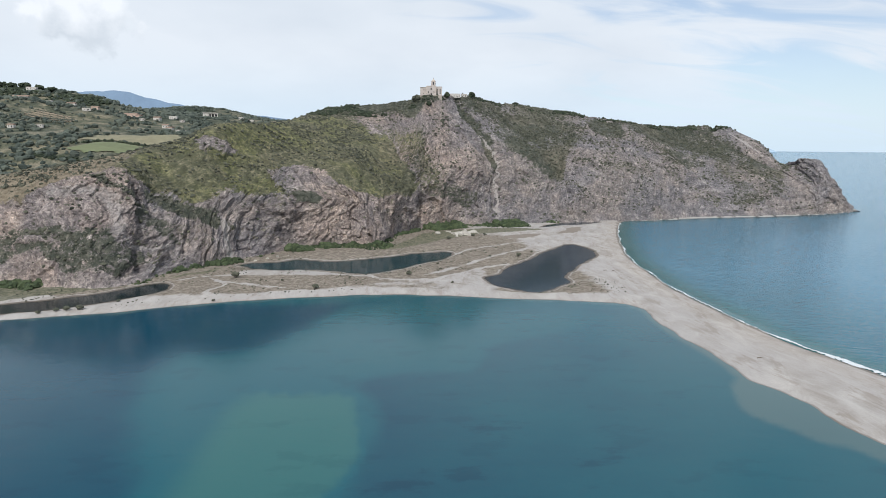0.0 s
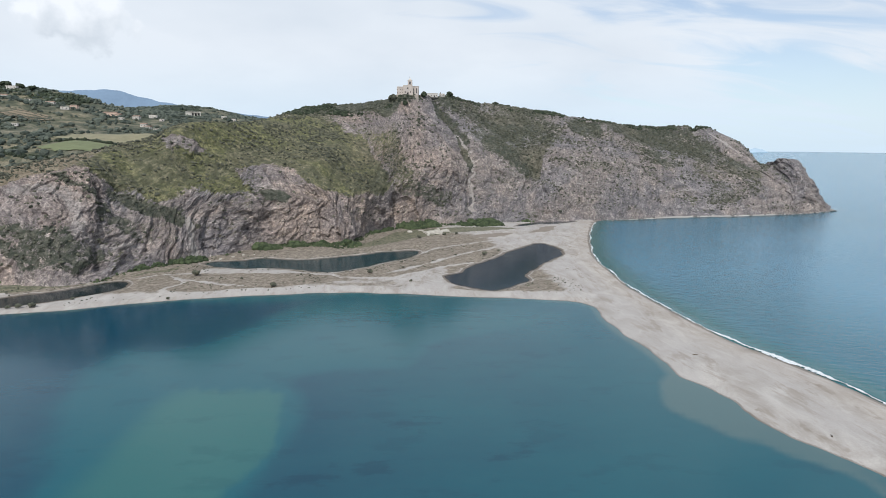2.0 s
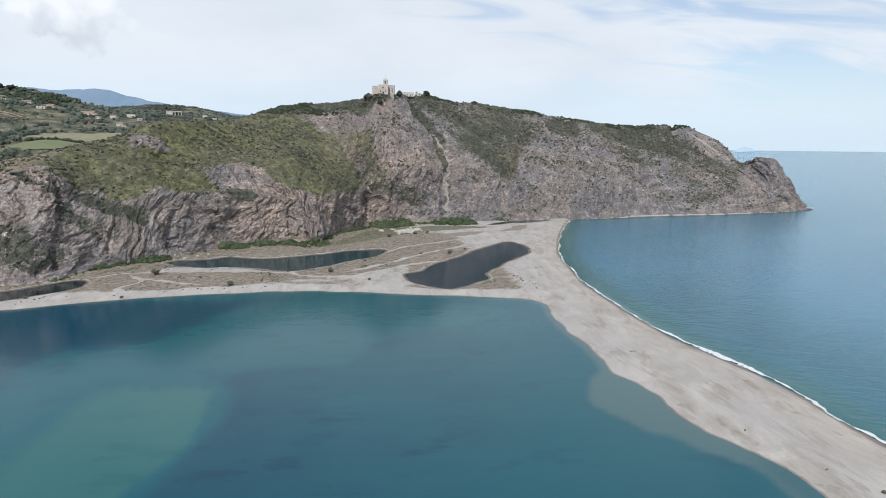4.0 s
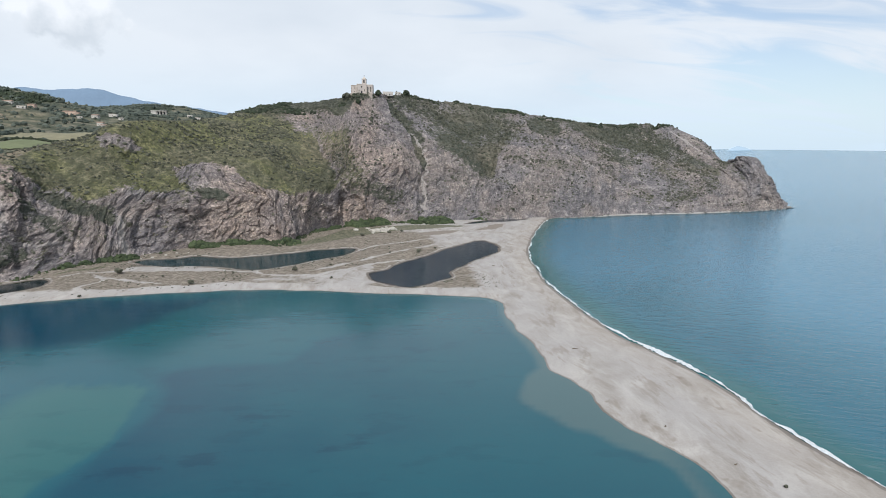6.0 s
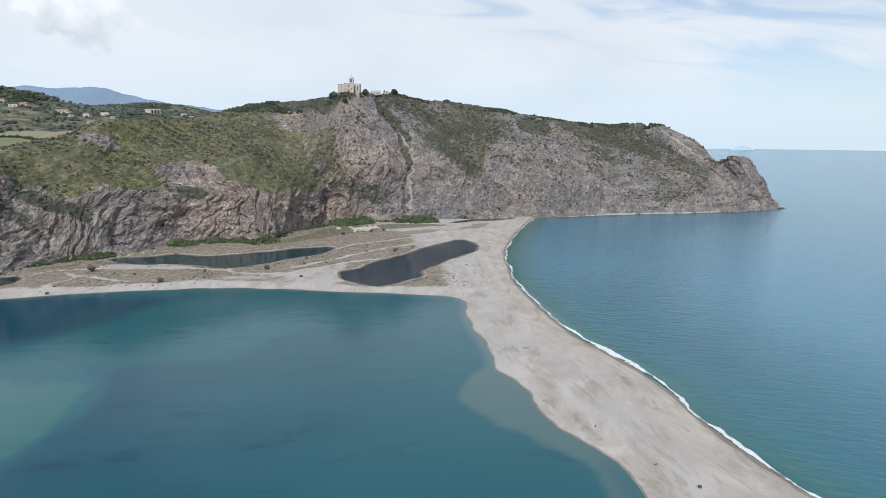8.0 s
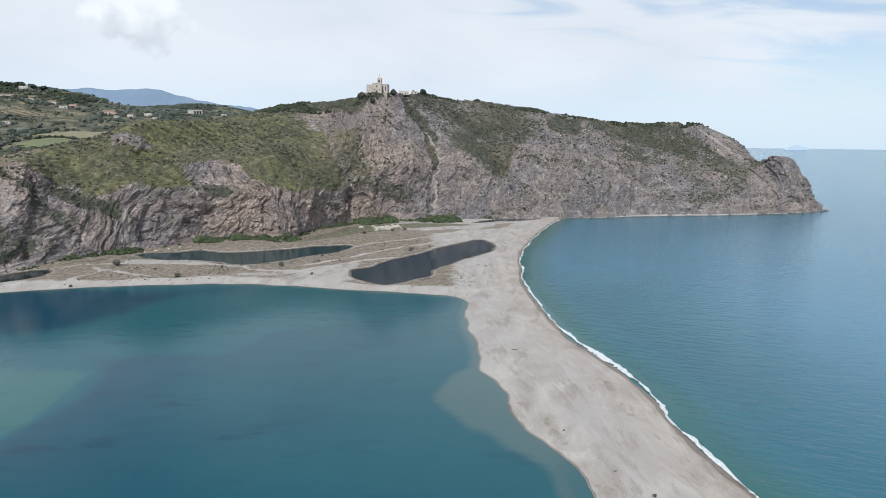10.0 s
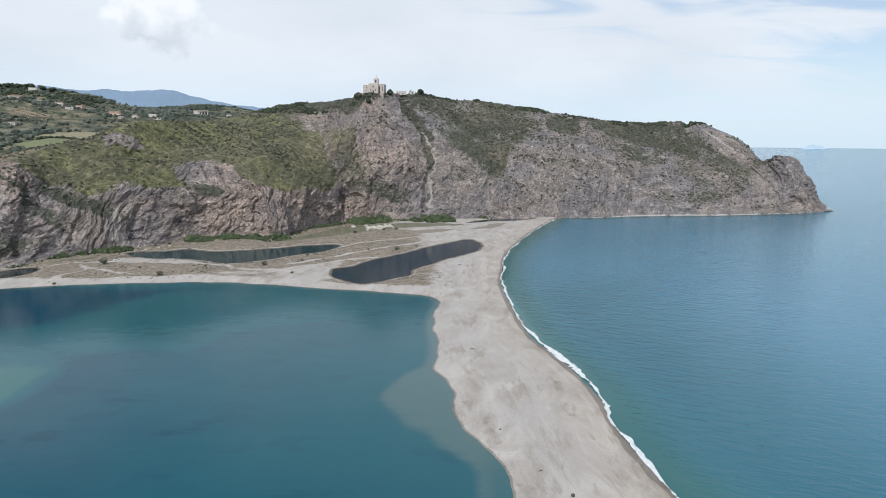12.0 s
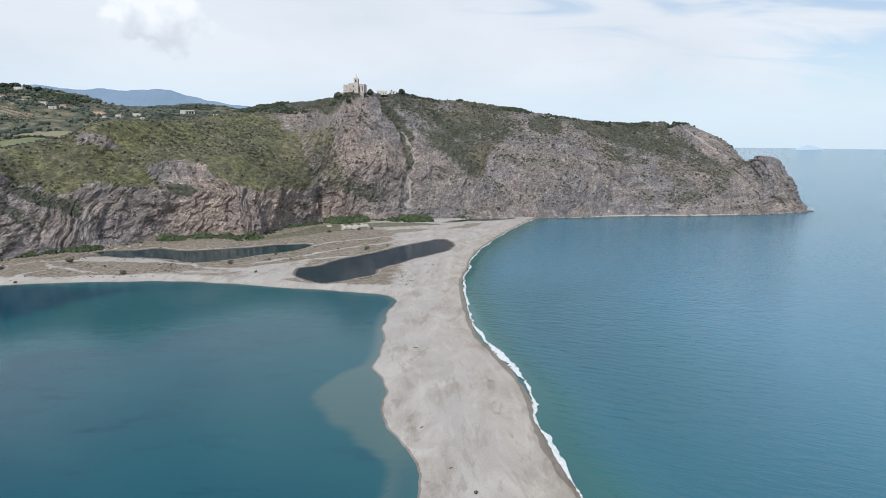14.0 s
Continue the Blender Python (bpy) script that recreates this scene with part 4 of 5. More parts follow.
def country_height():
    c = np.array(COUNTRY, float)

    def phi(r):
        return np.sqrt(r * r + 90.0 ** 2)
    d = np.hypot(c[:, None, 0] - c[None, :, 0], c[:, None, 1] - c[None, :, 1])
    w = np.linalg.solve(phi(d), c[:, 2])

    def f(x, y):
        total = 0
        for (cx, cy, _), k in zip(c, w):
            total = total + k * phi(np.hypot(x - cx, y - cy))
        return total + 5 * fbm(flatten(x, y) / 90, 3, 41)
    return f


country_z = country_height()


def build_country():
    X, Y = np.meshgrid(np.arange(-2000, 420, 11.0), np.arange(590, 3000, 11.0))
    Z = country_z(X, Y)
    crest = np.array(RIDGE, float)
    front = np.interp(X, crest[:, 0], crest[:, 1]) - Y
    Z = Z - 190 * smooth(-60, 60, front) * smooth(-520, -400, X) - 60 * smooth(-330, 0, X) * smooth(1250, 1000, Y)      # sinks under the headland
    wood = np.clip(smooth(0.1, 0.6, fbm(flatten(X, Y) / 120, 3, 51)) * 0.8 + smooth(222, 244, Z) * 0.9, 0, 1)
    ob = sheet("ground_countryside", np.stack([X, Y, Z], -1), LAND, {"wood": wood})
    tagged(ob, "rolling green farmland with olive groves behind the headland", "countryside", kind="structure")


build_country()


def backdrop(name, label, x0, x1, y, heights, base, material, n=260, seed=0, rough=9, depth=500):
    x = np.linspace(x0, x1, n)
    top = np.interp(x, *np.array(heights, float).T) + rough * fbm(np.stack([x / 160, x * 0 + seed, x * 0], -1), 4, seed)
    rows = []
    for k in np.linspace(0, 1, 14):
        yy = y + depth * (k - 1) + 0.03 * depth * fbm(np.stack([x / 120, x * 0 + k * 5, x * 0 + seed], -1), 3, seed + 3)
        rows.append(np.stack([x, yy, base + (top - base) * k ** 1.2], -1))
    return tagged(sheet(name, np.array(rows), material), label, "mountains", kind="structure")


# blue air haze is put into the mountains' and island's base colours
HAZE_HILL = plain("far_mountain_haze_tint", (0.175, 0.245, 0.335), 1.0, 0.12, 0.02)
HAZE_PALE = plain("far_island_haze_tint", (0.38, 0.485, 0.58), 1.0, 0.04, 0.02)
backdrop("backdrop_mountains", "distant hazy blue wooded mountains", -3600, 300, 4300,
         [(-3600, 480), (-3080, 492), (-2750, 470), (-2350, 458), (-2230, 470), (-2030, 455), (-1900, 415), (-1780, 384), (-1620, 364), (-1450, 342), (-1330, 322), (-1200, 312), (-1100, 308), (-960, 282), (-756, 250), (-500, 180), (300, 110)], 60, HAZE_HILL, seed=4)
backdrop("backdrop_island", "faint hazy island on the sea horizon", 2345, 2560, 4200, [(2345, 70), (2390, 96), (2440, 111), (2500, 98), (2560, 70)], 60, HAZE_PALE, 80, 7, 3, 40)

# ---------------------------------------------------------------- sand flat, spit and shallows
TRACKS = ([(-330, 455), (-250, 478), (-200, 500), (-174, 513), (-125, 513), (-76, 517), (-45, 508), (-37, 495)],
          [(-47, 522), (-17, 557), (23, 606), (64, 658), (138, 705), (194, 766)],
          [(-1, 512), (26, 541), (63, 591), (106, 640), (155, 689), (193, 732)],
          [(4, 491), (30, 517), (52, 541), (83, 568)],
          [(-37, 499), (-15, 497), (14, 491), (53, 494)],
          [(-177, 492), (-139, 475), (-114, 466)],
          [(-190, 508), (-165, 480), (-170, 455), (-160, 440)])
DUNE_FRONT = [(-182, 413), (-151, 441), (-121, 455), (-87, 464), (-52, 475), (-38, 489), (-30, 499), (-6, 497), (24, 508), (45, 530), (54, 545)]
WHITE_SAND = rounded([(-168, 532), (-142, 542), (-100, 537), (-77, 522), (-46, 517), (-56, 510), (-95, 511), (-135, 513), (-164, 518)])
DAMP = (rounded([(100, 732), (125, 755), (152, 760), (136, 736), (112, 718)]), rounded([(174, 761), (208, 819), (224, 825), (204, 776)]))
WRACK = ((181, 236, 3), (189, 213, 4), (193, 206, 3.5), (201, 170, 3.5), (204, 164, 4), (226, 237, 2.2), (227, 223, 2.2), (232, 206, 2.4), (247, 188, 2.6), (225, 256, 2.4), (240, 177, 2.4))
GREEN_FLATS = (rounded([(-360, 450), (-300, 462), (-240, 476), (-215, 520), (-185, 555), (-190, 520), (-225, 490), (-260, 470), (-320, 440)]),
               rounded([(-160, 600), (-60, 640), (-20, 720), (10, 780), (120, 820), (170, 800), (60, 740), (-20, 650), (-80, 622)]),
               rounded([(-440, 490), (-340, 476), (-262, 474), (-243, 470), (-262, 456), (-300, 432), (-345, 412), (-440, 420)]))


def shore(X, Y):
    d = within(X, Y, LAND_EDGE)
    d = d + 1.2 * fbm(flatten(X, Y) / 18, 3, 61) * smooth(60, 10, np.abs(d))
    return d


def build_sand():
    xs = np.r_[np.arange(-620, 138, 3.0), np.arange(138, 276, 0.9), np.arange(276, 845, 10.0)]
    ys = np.r_[np.arange(-260, 120, 12.0), np.arange(120, 460, 1.25), np.arange(460, 1100, 3.0)]
    X, Y = np.meshgrid(xs, ys)
    d = shore(X, Y)
    Z = np.where(d > 0, 1.7 * np.tanh(d / 9), np.maximum(-3.5, d * 0.10))
    F = flatten(X, Y)
    flat = smooth(8, 20, d) * smooth(175, 120, X) * smooth(430, 460, Y)
    Z = Z + flat * (0.6 * fbm(F / 28, 3, 71) + 0.3 * fbm(F / 8, 3, 72) + 0.4)
    Z = Z + 0.22 * smooth(6, 16, d) * fbm(F / np.array([9, 22, 1]), 3, 73)
    ponds = np.full(X.shape, -1e9)
    for edge in (LAGOON_EDGE, POND_EDGE, CHANNEL_EDGE, PUDDLE_EDGE):
        ponds = np.maximum(ponds, within(X, Y, edge) + 2.6 * fbm(F / 17, 4, 77))
    Z = np.minimum(Z, np.clip(-ponds * 0.11 + 0.12, -1.0, 9))
    track = np.full(X.shape, 1e9)
    for t in TRACKS:
        track = np.minimum(track, to_line(X, Y, spline(t, 24)))
    scrub = flat * smooth(1.5, 7, -ponds) * (0.95 + 0.3 * fbm(F / 60, 2, 79))
    scrub *= smooth(0.8, 3.0, track + 1.5 * fbm(F / 12, 2, 80))
    scrub *= smooth(172, 95, X + 0.35 * (Y - 640))
    front = within(X, Y, np.array(DUNE_FRONT + [(60, 420), (-150, 380), (-200, 390)], float)) + 2.5 * fbm(F / 14, 3, 78)
    scrub *= (0.46 + 0.54 * smooth(3, -3, front)) * smooth(4, -4, within(X, Y, WHITE_SAND) + 3 * fbm(F / 10, 3, 75))
    green = np.zeros(X.shape)
    for g in GREEN_FLATS:
        green = np.maximum(green, smooth(-4, 12, within(X, Y, g)) * 0.88)
    green = np.maximum(green, 0.36 * smooth(26, 8, to_line(X, Y, [(95, 470), (125, 478), (150, 470)])))
    wet = np.maximum(smooth(1.5, 0.2, d), smooth(-5.5, -0.5, ponds))
    brim = to_line(X, Y, outer[:110])
    wet = np.maximum(wet, smooth(5.0, 1.2, brim + 0.8 * fbm(F / 9, 2, 76)))
    damp = 0.8 * smooth(-7.0, -1.0, ponds)
    for wx, wy, wr in WRACK:
        damp = np.maximum(damp, 0.5 * smooth(wr, wr * 0.2, np.hypot(X - wx, 0.35 * (Y - wy)) + 2.2 * fbm(F / 5, 4, 70)))
    for g in DAMP:
        damp = np.maximum(damp, smooth(-4, 4, within(X, Y, g) + 3 * fbm(F / 12, 3, 74)))
    ob = sheet("ground", np.stack([X, Y, Z], -1), SAND, {"scrub": np.clip(scrub, 0, 1), "green": green, "wet": wet, "damp": damp, "brim": brim})
    tagged(ob, "pale sand spit and flat with dry dune scrub and tracks", "beach", kind="structure")
    return xs, ys, Z


SAND_XS, SAND_YS, SAND_Z = build_sand()


def sand_z(x, y):
    i, j = np.searchsorted(SAND_XS, x) - 1, np.searchsorted(SAND_YS, y) - 1
    return float(SAND_Z[j, i])


def pond(name, edge, z, material, label):
    lo, hi = edge.min(0) - 14, edge.max(0) + 14
    X, Y = np.meshgrid(np.linspace(lo[0], hi[0], 60), np.linspace(lo[1], hi[1], 60))
    d = within(X, Y, edge)
    keep = (d > -11)[:-1, :-1] & (d > -11)[1:, 1:] & (d > -11)[1:, :-1] & (d > -11)[:-1, 1:]
    ob = sheet(name, np.stack([X, Y, X * 0 + z], -1), material, {"shoal": smooth(20, 0, d) * 0.4, "bank": smooth(6, -3, d) * 0.6}, keep)
    return tagged(ob, label, "pond", kind="structure")


pond("water_lagoon", LAGOON_EDGE, 0.14, LAGOON, "still dark green lagoon between sand banks")
pond("water_pond", POND_EDGE, 0.14, POND, "shallow dark slate-grey pond on the sand")
pond("water_channel", CHANNEL_EDGE, 0.14, CHANNEL, "narrow dark channel of still water under the cliff")
pond("water_puddle", PUDDLE_EDGE, 0.14, POND, "thin dark pool at the foot of the cliff")

PALE_SHOAL = rounded([(-66, 264), (-38, 265), (-29, 248), (-26, 230), (-25, 209), (-26, 193), (-32, 179), (-40, 160), (-90, 145), (-104, 200), (-112, 250), (-90, 268)])
MID_SHOAL = rounded([(-140, 318), (-107, 320), (-87, 345), (-76, 388), (-52, 415), (-13, 432), (60, 428), (112, 408), (128, 384), (86, 357), (53, 335), (31, 298), (5, 287), (-28, 280), (-22, 240), (-22, 205), (-34, 165), (-84, 165), (-112, 225), (-138, 286)])
# outline of a darker-coloured band on the lagoon's left side
DARK_BAND = rounded([(-215, 320), (-176, 303), (-153, 294), (-138, 304), (-132, 319), (-109, 324), (-91, 320), (-89, 349), (-81, 378), (-82, 402), (-120, 386), (-167, 367), (-215, 350)])
WEED_BEDS = ((34, 226, 12), (8, 195, 9), (-15, 185, 9), (22, 187, 8), (59, 206, 11))
SPIT_SHOAL = rounded([(164, 284), (150, 272), (142, 256), (141, 238), (150, 218), (168, 200), (182, 182), (184, 165), (178, 150), (186, 105), (222, 120), (214, 180), (192, 226), (182, 262), (172, 285)])


def build_sea():
    r = np.r_[np.linspace(0, 5, 3)[:-1] * 4, np.geomspace(14, 4950, 285)]
    a = np.linspace(0, 2 * math.pi, 577)
    R, A = np.meshgrid(r, a)
    X, Y = 110 + R * np.sin(A), R * np.cos(A) - 8
    Z = 84 * np.clip((R - 1900) / 3050, 0, 1) ** 1.6        # stands in for the far sea up to the skyline
    d = within(X, Y, LAND_EDGE)
    lagoon = smooth(205, 185, X)
    shoal = -0.05 + 0.42 * (1 - lagoon)
    shoal = np.maximum(shoal, lagoon * 0.30 * smooth(-110, 120, X))
    shoal = np.maximum(shoal, lagoon * 0.50 * smooth(-14, 14, within(X, Y, MID_SHOAL) + 6 * fbm(flatten(X, Y) / 40, 3, 63)))
    shoal = np.maximum(shoal, lagoon * smooth(-118, -70, X) * (0.35 * smooth(-24, 24, within(X, Y, PALE_SHOAL)) + 0.68 * smooth(-2, 4, within(X, Y, PALE_SHOAL) + 3 * fbm(flatten(X, Y) / 24, 3, 64))))
    shoal = np.maximum(shoal, (1 - lagoon) * 0.85 * smooth(-70, -4, d) * smooth(460, 330, X))
    shoal = np.maximum(shoal, lagoon * 0.55 * smooth(-34, -4, d) * smooth(400, 420, Y + 0.1 * X))
    shoal = shoal - lagoon * 0.10 * smooth(-16, 16, within(X, Y, DARK_BAND))
    weed = lagoon * smooth(-2, -12, d) * 0.14
    for wx, wy, wr in WEED_BEDS:
        weed = np.maximum(weed, smooth(wr * 1.3, wr * 0.4, np.hypot((X - wx) * 0.6, (Y - wy) * 1.5)))
    bank = smooth(-10, 0, d) * 0.85 * (0.35 + 0.65 * lagoon)
    bank = np.maximum(bank, lagoon * 0.75 * smooth(-3, 5, within(X, Y, SPIT_SHOAL) + 1.5 * fbm(flatten(X, Y) / 14, 3, 65)))
    bank = bank * smooth(330, 290, X)
    ob = sheet("water_sea", np.stack([X, Y, Z], -1), SEA, {"shoal": shoal, "bank": bank, "weed": weed, "swell": (1 - lagoon) * smooth(-1, -14, d), "open": (1 - lagoon) * np.maximum(np.maximum(smooth(-30, -210, d), 0.75 * smooth(380, 560, Y) * smooth(-3, -40, d)), 0.9 * smooth(640, 800, X)) * 0.65 + 0.3 * (1 - lagoon) * smooth(-4, -30, d)})
    tagged(ob, "blue-green sea and lagoon with pale sandy shoals", "sea", kind="structure")


build_sea()


def build_foam():
    line = even(spline(OUTER_SHORE[2:17], 300), 0.45)
    t = np.gradient(line, axis=0)
    t /= np.linalg.norm(t, axis=1, keepdims=True)
    out = np.stack([t[:, 1], -t[:, 0]], -1)            # seaward
    s = np.arange(len(line)) * 0.45
    z = np.zeros_like(s)
    n1 = fbm(np.stack([s / 34, z, z], -1), 4, 81)
    n2 = fbm(np.stack([s / 10, z + 3, z], -1), 4, 82)
    near = -0.5 + 1.1 * n1
    big = smooth(26, 3, np.abs(line[:, 1] - 292))
    width = np.clip(1.3 + 1.2 * n2 + 0.9 * n1 + 4.4 * big, 0.3, 8)
    cols, u = [], np.linspace(0, 1, 15)
    for k in u:
        off = near + width * k + 0.3 * fbm(np.stack([s / 2.2, z + 7 * k, z], -1), 3, 83)
        cols.append(np.stack([line[:, 0] + out[:, 0] * off, line[:, 1] + out[:, 1] * off, 0.24 + 0.2 * np.sin(math.pi * k) + z], -1))
    P = np.stack(cols, 1)
    edge = np.minimum(u, 1 - u)[:-1] * 2
    lace = 0.55 * fbm(P[:-1, :-1] / 1.8, 4, 84) + 0.5 * fbm(P[:-1, :-1] / 8, 2, 85) + 0.9 * edge[None] - 0.12
    ob = sheet("surf", P, FOAM, None, lace > 0)
    tagged(ob, "thin white line of breaking surf along the beach", "surf", kind="stuff")


build_foam()

# ---------------------------------------------------------------- scrub over the hill
def hill_scrub():
    r = np.random.default_rng(11)
    n, m = HILL_VEG.shape
    inside = (HILL_V > 1.4) & (HILL_V < 7.6)
    right = smooth(9, 12, np.linspace(0, len(FOOT) - 1, m))[None]
    w = (0.07 + 0.75 * np.clip(HILL_VEG - 0.05, 0, 0.7)) * inside[:, None] * (0.75 + 0.45 * right) * smooth(21.2, 19.8, np.linspace(0, len(FOOT) - 1, m))[None]
    dens = np.clip(0.7 + 0.8 * fbm(HILL_P / 40, 3, 91), 0.12, 1.5)
    area = np.linalg.norm(np.cross(np.gradient(HILL_P, axis=1), np.gradient(HILL_P, axis=0)), axis=2)
    w = w * dens * np.clip(HILL_N[..., 2], 0.10, 0.7) * area
    pick = r.choice(n * m, 38000, p=(w / w.sum()).ravel())
    i, j = np.unravel_index(pick, (n, m))
    spots = HILL_P[i, j] + r.uniform(-0.8, 0.8, (len(i), 3)) * (1, 1, 0)
    sizes = (0.40 + 1.7 * r.random(len(i)) ** 4.0) * (0.95 + 0.15 * right[0, j])
    ob = clumps("hill_scrub", spots, sizes, SCRUB, 1, 0.78, 0.3, 12)
    tagged(ob, "dark green maquis shrubs dotted over the rocky slope", "shrubs", kind="stuff")
    # a taller hedge of trees along the ridge, as it stands against the sky
    top = (HILL_V > 6.55) & (HILL_V < 7.2)
    s = np.linspace(0, len(FOOT) - 1, m)
    where = np.interp(s, [0, 5.5, 6, 8.5, 9.8, 11.2, 11.6, 14, 15.2, 16, 17.2, 18.2, 24], [0, 0, 0.8, 0.8, 0.2, 0.05, 1, 1, 0.3, 0.8, 0.9, 0, 0])
    w = top[:, None] * where[None] * np.clip(0.35 + fbm(HILL_P / 30, 2, 95), 0, 1.5)
    pick = r.choice(n * m, 1700, p=(w / w.sum()).ravel())
    i, j = np.unravel_index(pick, (n, m))
    ob = clumps("ridge_thicket", HILL_P[i, j], 0.9 + 1.7 * r.random(len(i)) ** 2.2, PINE, 2, 0.85, 0.3, 13)
    tagged(ob, "dark evergreen thicket along the ridge line", "thicket", kind="stuff")


hill_scrub()


def hill_top(x, y):
    """Height of the hill's skin above a place on its upper part."""
    up = HILL_V > 3.5
    Q = HILL_P[up]
    k = np.argmin((Q[..., 0] - x) ** 2 + (Q[..., 1] - y) ** 2)
    return float(Q[..., 2].ravel()[k])


def foot_reeds():
    r = np.random.default_rng(23)
    spots, sizes = [], []
    line = spline([p[:2] for p in FOOT], 1200)
    t = np.gradient(line, axis=0)
    t /= np.linalg.norm(t, axis=1, keepdims=True)
    out = np.stack([t[:, 1], -t[:, 0]], -1)
    s = np.linspace(0, len(FOOT) - 1, 1200)
    for a, b, n, deep, big in ((0.3, 1.2, 110, 10, 2.0), (2.8, 4.4, 90, 6, 1.2), (4.4, 5.6, 110, 8, 1.3), (5.9, 8.1, 900, 15, 2.1), (8.1, 10.2, 260, 8, 1.4), (10.2, 11.3, 480, 20, 2.0), (11.3, 11.9, 50, 9, 1.5), (11.9, 12.5, 380, 24, 2.1), (12.5, 13.4, 40, 5, 1.3)):
        ok = np.where((s >= a) & (s <= b))[0]
        tall = np.clip(0.6 + 0.9 * fbm(flatten(line[:, 0], line[:, 1]) / 22, 3, 99), 0.1, 1.6)
        patchy = np.clip(0.25 + 1.3 * fbm(flatten(line[ok, 0], line[ok, 1]) / 24, 3, 98), 0.1, 2)
        for i in r.choice(ok, 2 * n, p=patchy / patchy.sum()):
            off = 1.45 * deep * r.random() ** 1.3 - 3
            x, y = line[i] + out[i] * off
            spots.append((x, y, max(0.4, sand_z(x, y) - 0.2)))
            sizes.append((0.3 + 1.15 * r.random() ** 2.2) * big * 1.3 * (0.55 + 0.7 * tall[i]) * (1.1 - 0.5 * max(0, off) / deep))
    ob = clumps("foot_thicket", np.array(spots), np.array(sizes), REED, 2, 0.95, 0.4, 24)
    tagged(ob, "bright green reeds and bushes at the foot of the cliff", "reeds", kind="stuff")


foot_reeds()


def dune_tufts():
    r = np.random.default_rng(31)
    x, y = r.uniform(-330, 165, 16000), r.uniform(400, 830, 16000)
    d = within(x, y, LAND_EDGE)
    p = np.full(x.shape, -1e9)
    for edge in (LAGOON_EDGE, POND_EDGE, CHANNEL_EDGE):
        p = np.maximum(p, within(x, y, edge))
    tr = np.full(x.shape, 1e9)
    for q in TRACKS:
        tr = np.minimum(tr, to_line(x, y, spline(q, 24)))
    hill = within(x, y, np.vstack([[f[:2] for f in FOOT], [(798, 1500), (-440, 1500)]]))
    ok = (d > 10) & (p < -4) & (tr > 2.5) & (hill < 0) & (fbm(flatten(x, y) / 30, 3, 97) > -0.05) & (x + 0.3 * (y - 600) < 120) & ~((x > -50) & (y < 525))
    patch = within(x, y, rounded([(85, 448), (150, 446), (172, 470), (150, 500), (122, 478), (95, 462)])) > 0
    ok |= patch & (r.random(len(x)) < 0.9) & (p < -1)
    x, y = x[ok][:3600], y[ok][:3600]
    z = np.array([sand_z(a, b) for a, b in zip(x, y)]) - 0.1
    ob = clumps("dune_tufts", np.stack([x, y, z], -1), 0.25 + 0.75 * r.random(len(x)) ** 3, SCRUB, 1, 0.6, 0.35, 32)
    tagged(ob, "low dry dune tufts scattered over the sand flat", "tufts", kind="stuff")


dune_tufts()


# ---------------------------------------------------------------- countryside: fields, groves, houses
def field(name, outline, material, label, step_m=2.5):
    edge = rounded(outline, 3)
    lo, hi = edge.min(0), edge.max(0)
    X, Y = np.meshgrid(np.arange(lo[0], hi[0], step_m), np.arange(lo[1], hi[1], step_m))
    ok = within(X, Y, edge) + 5 * fbm(flatten(X, Y) / 16, 3, 52) > 2
    keep = ok[:-1, :-1] & ok[1:, 1:]
    ob = sheet(name, np.stack([X, Y, country_z(X, Y) + 1.1], -1), material, None, keep)
    tagged(ob, label, "field", kind="structure")
    return edge


FIELDS = [field("ground_meadow", [(-455, 765), (-395, 735), (-345, 752), (-330, 790), (-375, 812), (-440, 800)], MEADOW, "bright green meadow behind the headland's shoulder"),
          field("ground_stubble", [(-480, 850), (-420, 825), (-360, 835), (-340, 880), (-390, 905), (-460, 895)], STUBBLE, "dry yellow-green meadow among hedges"),
          field("ground_stubble_small", [(-330, 850), (-290, 840), (-255, 880), (-270, 930), (-320, 920)], STUBBLE, "dry pale meadow beside the headland"),
          field("ground_orchard", [(-642, 985), (-572, 972), (-560, 998), (-583, 1030), (-645, 1028)], SOIL, "tilled tan orchard soil with rows of young trees")]


